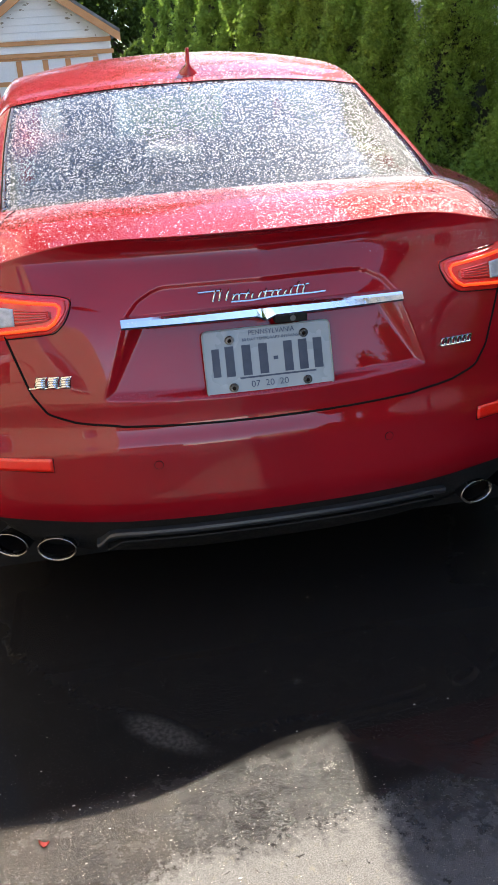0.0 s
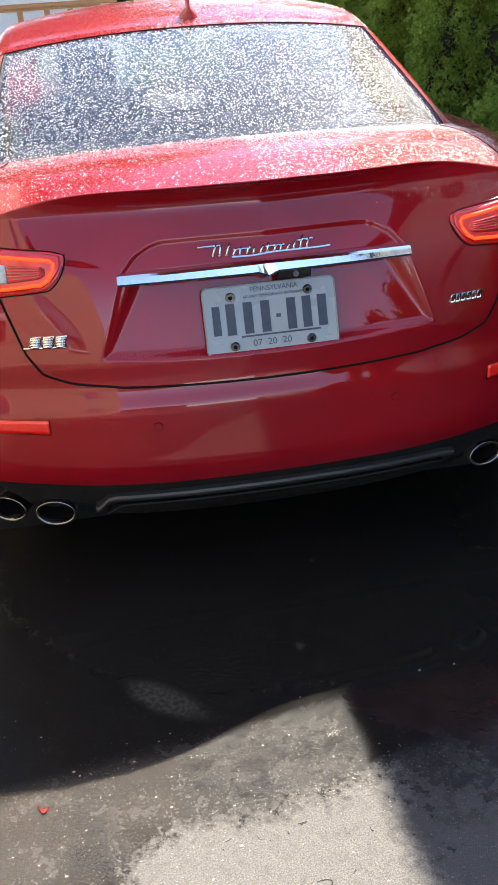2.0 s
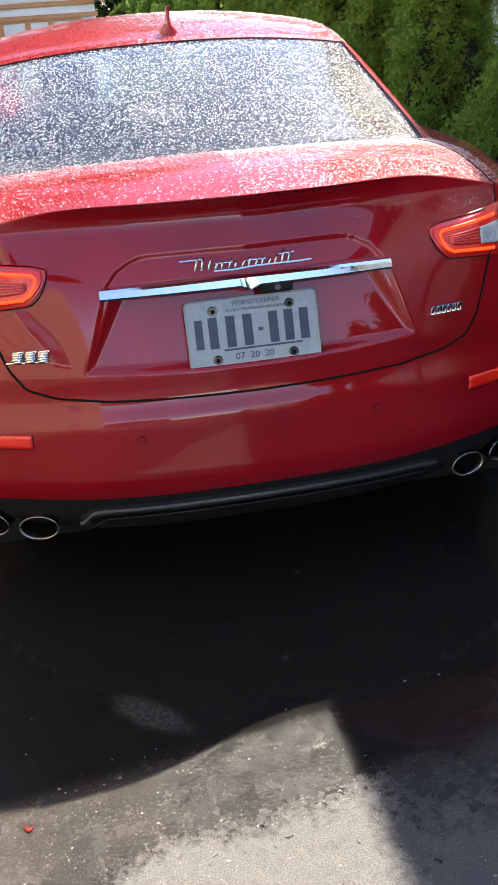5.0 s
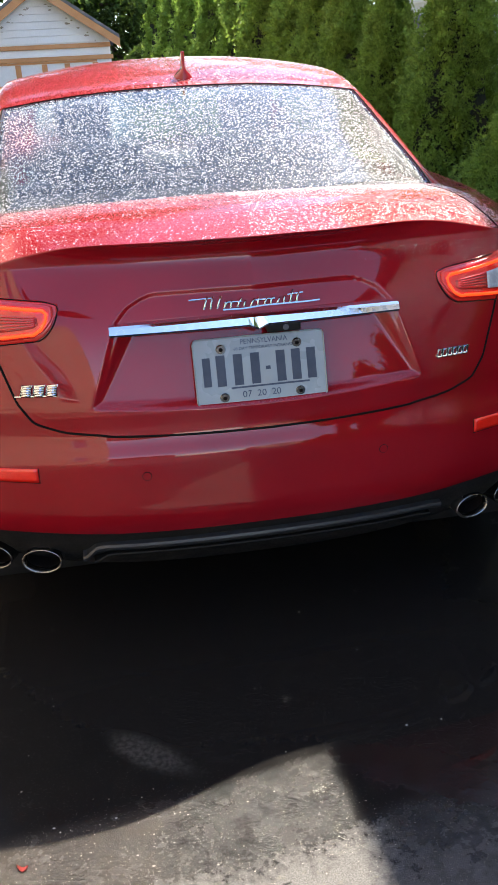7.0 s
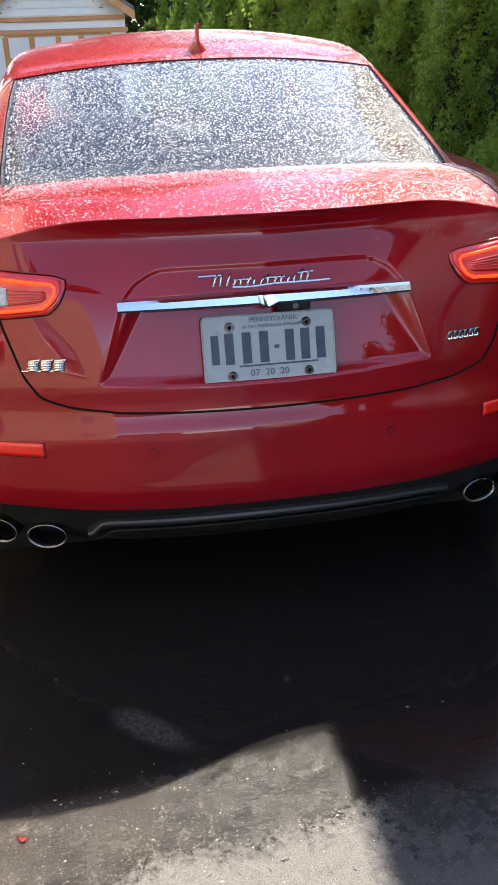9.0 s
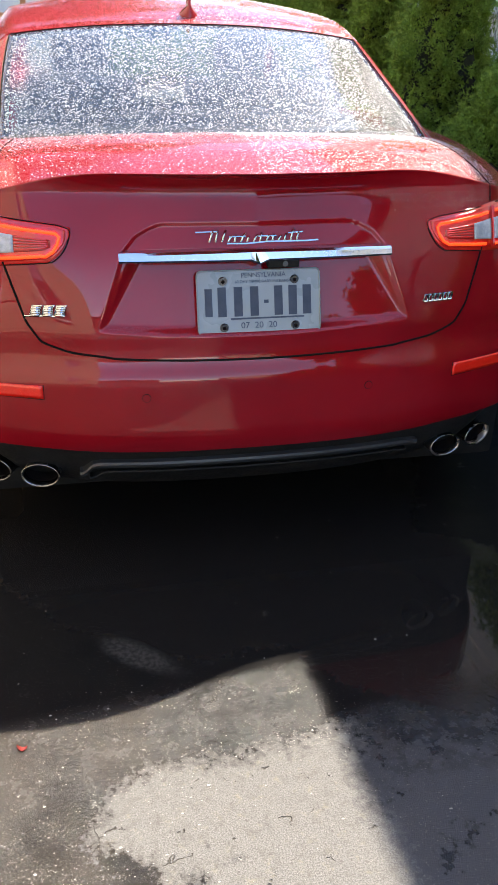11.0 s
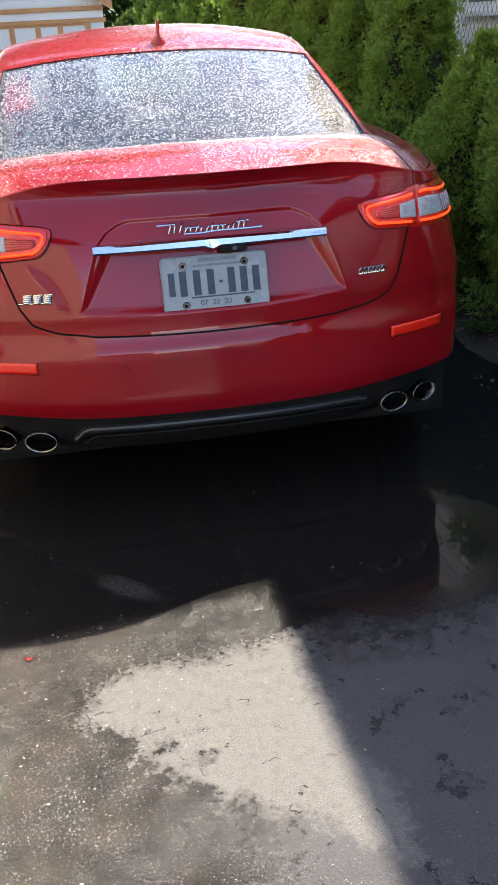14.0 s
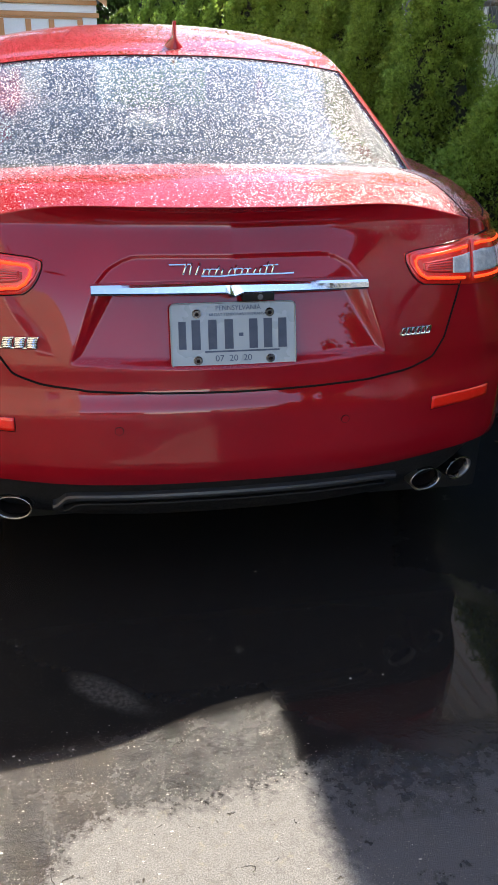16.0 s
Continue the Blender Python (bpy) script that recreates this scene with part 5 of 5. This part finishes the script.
def build_garage():
    gx, gy, gz = -1.10, 15.7, -0.55
    ga = thing("garage", (gx, gy + 2.5, gz), label="small white wooden garage with tan-orange trim", category="garage")
    w, eave, apex = 1.235, 1.95, 2.86
    part("wall", box((gx - w, gy + 0.02, gz), (gx + w, gy + 5.0, eave - 0.06)), WHITE, ga)
    raw("gable", [(gx - w, gy + 0.02, eave - 0.06), (gx + w, gy + 0.02, eave - 0.06), (gx, gy + 0.02, apex - 0.06), (gx - w, gy + 4.9, eave - 0.06), (gx + w, gy + 4.9, eave - 0.06), (gx, gy + 4.9, apex - 0.06)], [(0, 1, 2), (5, 4, 3), (0, 3, 4, 1), (1, 4, 5, 2), (2, 5, 3, 0)], WHITE, ga)
    # boards above the door; each row shortens under the rafters
    z = 1.88
    while z < apex - 0.2:
        half = max(0.06, (apex - z - 0.16) / (apex - eave) * 1.40)
        half = min(half, w)
        part("board", box((gx - half, gy - 0.004 + 0.0, z + 0.004), (gx + half, gy + 0.02, z + 0.118), 0.004, pose(0, 0, 0)), WHITE, ga)
        z += 0.122
    part("board", box((gx - w, gy - 0.004, 1.665), (gx + w, gy + 0.02, 1.785), 0.004), WHITE, ga)
    part("upper_trim", box((gx - w - 0.01, gy - 0.04, 1.79), (gx + w + 0.01, gy + 0.02, 1.865), 0.008), ORANGE, ga)
    part("lower_trim", box((gx - w - 0.04, gy - 0.05, 1.585), (gx + w + 0.04, gy + 0.02, 1.66), 0.008), ORANGE, ga)
    for s in (-1, 1):
        part("corner_board", box((gx + s * (w - 0.25) - 0.0, gy - 0.02, gz), (gx + s * w, gy + 0.02, 1.583), 0.004) if s > 0 else box((gx - w, gy - 0.02, gz), (gx - w + 0.25, gy + 0.02, 1.583), 0.004), WHITE, ga)
        # slope of the roof with its barge board
        a, b = Vector((gx, gy, apex)), Vector((gx + s * 1.42, gy, eave - 0.03))
        d = (b - a).normalized()
        n = Vector((-d.z * s, 0, d.x * s)) * (1 if d.x * s > 0 else -1)
        n = Vector((abs(d.z) * s, 0, abs(d.x)))
        v = []
        for y in (gy - 0.22, gy + 5.2):
            for p in (a, b):
                v += [Vector((p.x, y, p.z)), Vector((p.x, y, p.z + 0.05 / n.z))]
        raw("roof_slope", v, [(0, 2, 3, 1), (4, 5, 7, 6), (1, 3, 7, 5), (0, 4, 6, 2), (2, 6, 7, 3), (0, 1, 5, 4)], SHINGLE, ga)
        v = []
        for y in (gy - 0.215, gy - 0.185):
            for p in (a, b):
                v += [Vector((p.x, y, p.z - 0.004)), Vector((p.x, y, p.z - 0.13 / n.z))]
        raw("barge_board", v, [(0, 1, 3, 2), (4, 6, 7, 5), (0, 2, 6, 4), (1, 5, 7, 3), (2, 3, 7, 6), (0, 4, 5, 1)], ORANGE, ga)
    rng = random.Random(4)
    for i in range(34):
        s = rng.choice((-1, 1))
        t = rng.uniform(0.1, 0.95)
        x = gx + s * 1.30 * t
        z = apex - (apex - eave) * t - 0.20 - rng.uniform(0, 0.12)
        if z > 1.9 and abs(x - gx) < w - 0.05:
            n, wx, wz = 9, rng.uniform(0.012, 0.05), rng.uniform(0.006, 0.022)
            rim = [(math.cos(2 * math.pi * j / n) * wx * rng.uniform(0.5, 1.2), math.sin(2 * math.pi * j / n) * wz * rng.uniform(0.5, 1.2)) for j in range(n)]
            flat = [(x + p, y, z + q) for y in (gy - 0.0062, gy - 0.003) for p, q in rim]
            raw("peeled_patch", flat, [tuple(range(n)), tuple(range(2 * n - 1, n - 1, -1))] + [(j, j + n, (j + 1) % n + n, (j + 1) % n) for j in range(n)], PEEL, ga)
    door = part("garage_door", box((gx - 0.98, gy - 0.015, gz), (gx + 0.98, gy + 0.018, 1.583), 0.004), WHITE, ga, "white panelled garage door with tan-orange rails")
    for x in (-0.95, -0.48, 0.0, 0.415, 0.93):
        part("stile", box((gx + x - 0.05, gy - 0.035, gz), (gx + x + 0.05, gy - 0.016, 1.54), 0.004), ORANGE, door)
    for z in (1.16, 0.5, -0.3):
        part("rail", box((gx - 0.97, gy - 0.034, z - 0.04), (gx + 0.97, gy - 0.0155, z + 0.04), 0.004), ORANGE, door)
    part("rail", box((gx - 0.97, gy - 0.034, 1.545), (gx + 0.97, gy - 0.0155, 1.582), 0.004), ORANGE, door)


build_garage()


def build_tree(x, y, height, spread, seed, count, label, leaf=0.14, boughs=()):
    """A broadleaf tree: tapered trunk, forked limbs, a crown of clustered leaves with gaps."""
    rng = np.random.default_rng(seed)
    z = float(ground_height(y)) - 0.05
    tree = thing("broadleaf_tree", (x, y, z), label=label, category="tree")
    base = np.array((x, y, z))
    fork = base + np.array((0.1, 0, height * 0.32))
    v, f = tube([base, base + (0.05, 0.03, height * 0.15), fork, fork + (0.1, 0.1, height * 0.35)], [0.22, 0.17, 0.14, 0.05], 10)
    raw("trunk", v, f, BARK, tree, smooth=True)
    tips = []
    for k in range(11):
        a = 2 * math.pi * k / 11 + rng.uniform(-0.3, 0.3)
        r = spread * rng.uniform(0.5, 1.0)
        end = fork + (r * math.cos(a), r * math.sin(a), height * rng.uniform(0.02, 0.62))
        mid = (fork + end) / 2 + (0, 0, 0.25)
        v, f = tube([fork + (0, 0, rng.uniform(0, height * 0.2)), mid, end], [0.075, 0.05, 0.014], 7)
        raw("limb", v, f, BARK, tree, smooth=True)
        tips += [mid, end, (mid + end) / 2]
        for _ in range(3):
            tips.append(end + rng.normal(0, spread * 0.2, 3))
    for bough in boughs:
        v, f = tube(bough, np.linspace(0.075, 0.02, len(bough)), 7)
        raw("limb", v, f, BARK, tree, smooth=True)
        for a, b in zip(bough[:-1], bough[1:]):
            tips += [np.array(a) + (0, 0, 0.35), np.array(b) + (0, 0, 0.45), np.array(b) + (0, 0, 0.9)]
    tips = np.array(tips)
    c = tips[rng.integers(0, len(tips), count)] + rng.normal(0, spread * 0.16, (count, 3))
    d, s = rng.normal(0, 1, (count, 3)), rng.normal(0, 1, (count, 3))
    d /= np.linalg.norm(d, axis=1, keepdims=True)
    s = np.cross(d, s)
    s /= np.linalg.norm(s, axis=1, keepdims=True)
    ln = leaf * (0.5 + 0.8 * rng.random(count))[:, None]
    vs = np.concatenate([c, c + d * ln * 0.5 + s * ln * 0.3, c + d * ln, c + d * ln * 0.5 - s * ln * 0.3])
    k = np.arange(count)
    quick("crown", vs, np.column_stack([k, k + count, k + 2 * count, k + 3 * count]), LEAF, tree, kind="stuff")


build_tree(0.75, 21.8, 4.8, 1.7, 1, 22000, "dark leafy tree with long level boughs behind the garage", 0.13, [[(0.9, 21.6, 2.85), (0.6, 21.4, 2.92), (0.0, 21.4, 3.10), (-1.05, 21.4, 3.16), (-2.2, 21.4, 3.0)], [(0.9, 21.6, 2.6), (0.5, 21.4, 2.82), (0.07, 21.4, 2.83), (-0.34, 21.4, 2.74)]])
build_tree(-5.5, 20.5, 13.0, 5.0, 2, 45000, "dark leafy tree behind the garage")
build_tree(-4.8, 25.0, 17.0, 5.5, 6, 40000, "very tall leafy tree far behind the garage", 0.2)
build_tree(-8.0, 14.0, 14.0, 4.6, 7, 30000, "tall dark tree beside the garage", 0.2)
build_tree(5.5, 28.0, 6.0, 2.6, 3, 20000, "tall leafy tree beyond the hedge")
build_tree(-0.6, 25.0, 14.0, 4.5, 5, 45000, "tall leafy tree far behind the garage")
build_evergreen("evergreen_shrub", 0.72, 16.2, 2.25, 0.42, dome, 77, 5000, 0.09, "dark leafy shrub at the garage corner", "low shrubs", LEAF)


def build_plain_house(name, lo, hi, material, label, face):
    """A plain two-storey house that only reflections show; face is the side with windows."""
    x0, y0 = lo
    x1, y1 = hi
    h = 6.3
    house = thing(name, ((x0 + x1) / 2, (y0 + y1) / 2, 0), label=label, category="house")
    part("wall", box((x0, y0, -0.4), (x1, y1, h)), material, house)
    xm = (x0 + x1) / 2
    v = [(x0 - 0.3, y0 - 0.3, h), (x1 + 0.3, y0 - 0.3, h), (xm, y0 - 0.3, h + 1.5), (x0 - 0.3, y1 + 0.3, h), (x1 + 0.3, y1 + 0.3, h), (xm, y1 + 0.3, h + 1.5)]
    raw("roof", v, [(0, 1, 2), (5, 4, 3), (0, 3, 4, 1), (1, 4, 5, 2), (2, 5, 3, 0)], SHINGLE, house)
    if face == "x":
        z = 0.2
        while z < h - 0.2:
            part("board", box((x1, y0, z), (x1 + 0.02, y1, z + 0.17), 0.004), material, house)
            z += 0.18
        for y in np.arange(y0 + 2, y1 - 1, 3.2):
            for z in (1.0, 3.9):
                build_window(house, x1 + 0.02, y, y + 0.95, z, z + 1.25, 1)
    else:
        for x in np.arange(x0 + 1.2, x1 - 1, 2.6):
            for z in (0.9, 3.8):
                w = part("window", box((x - 0.07, y1, z - 0.07), (x + 1.02, y1 + 0.03, z + 1.37), 0.004), WHITE, house)
                part("pane", box((x, y1 + 0.031, z), (x + 0.95, y1 + 0.035, z + 1.3)), PANE, w)


build_plain_house("home", (-10.0, -8.0), (-2.85, 8.5), BEIGE, "beige clapboard house along the other side of the driveway", "x")

BRICK = noisy("weathered_brick", (0.22, 0.10, 0.07), (0.33, 0.16, 0.11), 1.5, 0.9, bump=0.4, fine=30)
build_plain_house("opposite_house", (-15.0, -56.0), (-4.0, -48.0), BRICK, "red brick two-storey house across the street", "y")
build_plain_house("opposite_house", (6.0, -57.0), (17.0, -49.0), BEIGE, "beige two-storey house across the street", "y")
# trees and lawn out of view, added only for the car's reflections
for x_, y_, h_, s_ in ((21.0, -42.0, 8.0, 8), (-21.0, -42.0, 7.5, 9)):
    build_tree(x_, y_, h_, 2.4, s_ + 10, 9000, "unseen leafy tree added across the street for reflections", 0.26)
LAWN = noisy("lawn_grass", (0.035, 0.07, 0.015), (0.07, 0.12, 0.03), 2.0, 0.9, bump=0.8, fine=60)
tagged(part("lawn", box((-90, -75, -0.1), (90, -38, 0.06), 0.02), LAWN, label="unseen green lawn added across the street for reflections", kind="structure"), category="lawn")


# ---------------------------------------------------------------- small ground clutter
def build_grit_glints():
    """Pale crumbs of stone on the wet asphalt, some standing in for sun glints, as one object."""
    rng = np.random.default_rng(11)
    n = 900
    x = np.concatenate([rng.uniform(-1.2, 1.2, 250), rng.normal(-0.42, 0.3, n - 250)])
    y = np.concatenate([rng.uniform(-1.6, 0.3, 250), rng.normal(-0.72, 0.2, n - 250)])
    r = 0.0005 + 0.0024 * rng.random(n) ** 6
    for cx, cy, spread, many in ((-0.004, -0.508, 0.009, 45), (-0.007, -0.218, 0.006, 12), (0.03, -0.62, 0.05, 50), (-0.33, -0.60, 0.07, 60)):
        x, y = np.append(x, rng.normal(cx, spread, many)), np.append(y, rng.normal(cy, spread, many))
        r = np.append(r, rng.uniform(0.0005, 0.0016, many))
    # most of these clusters stand in for sun glints off the wet ground
    for cx, cy, sx, sy, many in ((-0.50, -1.02, 0.09, 0.16, 1900), (-0.15, -1.38, 0.22, 0.06, 1000), (-0.40, -0.62, 0.22, 0.07, 600), (0.0, -0.645, 0.06, 0.014, 420), (-0.30, -0.70, 0.10, 0.03, 300), (-0.3, -0.1, 0.5, 0.25, 260)):
        x, y = np.append(x, rng.normal(cx, sx, many)), np.append(y, rng.normal(cy, sy, many))
        r = np.append(r, 0.0004 + 0.0011 * rng.random(many) ** 3)
    n = len(x)
    verts, faces = [], []
    for i in range(n):
        b, turn = len(verts), rng.uniform(0, 6.28)
        st = rng.uniform(0.8, 2.2)
        for k in range(5):
            a = turn + 2 * math.pi * k / 5
            verts.append((x[i] + r[i] * math.cos(a) * st, y[i] + r[i] * math.sin(a), -0.0005))
        verts.append((x[i] + r[i] * 0.2, y[i], r[i] * 0.7))
        faces += [(b + k, b + (k + 1) % 5, b + 5) for k in range(5)]
    ob = quick("grit", verts, faces, GRIT_GLINT, None, "pale stone crumbs and stand-in sun glints on the asphalt", kind="stuff")
    tagged(ob, category="gravel")


build_grit_glints()


def build_litter():
    """Dead leaves along the edge of the bed, as one object."""
    rng = np.random.default_rng(13)
    n = 700
    verts, faces = [], []
    for i in range(n):
        y = rng.uniform(-1.5, 5)
        x = 1.36 - 0.045 * (y - 1.0) + rng.normal(0.12, 0.13)
        z = 0.008 + 0.05 * max(0, min(1, (x - 1.36) * 4))
        s, a = rng.uniform(0.006, 0.017), rng.uniform(0, 6.28)
        c, d = math.cos(a) * s, math.sin(a) * s
        b = len(verts)
        verts += [(x + c, y + d, z + 0.004), (x - d * 0.5, y + c * 0.5, z + 0.012), (x - c, y - d, z + 0.003), (x + d * 0.5, y - c * 0.5, z)]
        faces.append((b, b + 1, b + 2, b + 3))
    ob = quick("dead_leaves", verts, faces, DEADLEAF, None, "brown dead leaves along the planting bed", kind="stuff")
    tagged(ob, category="leaves")


build_litter()


def build_scrap():
    """A curled sliver of red plastic on the asphalt."""
    v = []
    for i in range(9):
        t = i / 8
        px, py = -0.628 + 0.022 * t, -0.565 - 0.014 * math.sin(t * 2.4)
        w = 0.0032 * math.sin(math.pi * (0.1 + 0.8 * t))
        for a, h in ((-1, 0.0), (-1, 0.002), (1, 0.006), (1, 0.003)):
            v.append((px + 0.3 * a * w, py + a * w, h + 0.003 * t))
    f = []
    for i in range(8):
        for j in range(4):
            f.append((i * 4 + j, i * 4 + (j + 1) % 4, i * 4 + 4 + (j + 1) % 4, i * 4 + 4 + j))
    f += [(3, 2, 1, 0), (32, 33, 34, 35)]
    tagged(raw("plastic_scrap", v, f, SCRAP, label="curled sliver of red plastic lying on the asphalt"), category="litter")


build_scrap()


def build_weed(x, y, seed):
    """A small tuft of arching leaves."""
    rng = np.random.default_rng(seed)
    weed = thing("weed", (x, y, 0.03), label="small leafy green weed in the mulch", category="plant", group="weeds in the bed")
    for i in range(22):
        a, ln = rng.uniform(0, 6.28), rng.uniform(0.06, 0.15)
        d = np.array((math.cos(a), math.sin(a), rng.uniform(0.4, 1.4)))
        d /= np.linalg.norm(d)
        s = np.cross(d, (0, 0, 1)) * ln * 0.22
        p = np.array((x, y, 0.03)) + rng.normal(0, 0.03, 3) * (1, 1, 0)
        mid, tip = p + d * ln * 0.5, p + d * ln - (0, 0, ln * 0.2)
        fold = np.array((0, 0, -0.06 * ln))
        raw("leaf", [p, mid + s, tip, mid - s, mid + fold], [(0, 1, 4), (1, 2, 4), (2, 3, 4), (3, 0, 4)], WEED, weed)


for i, (x, y) in enumerate([(1.47, 1.35), (1.5, 0.75), (1.44, 1.7), (1.52, 0.2)]):
    build_weed(x, y, 90 + i)
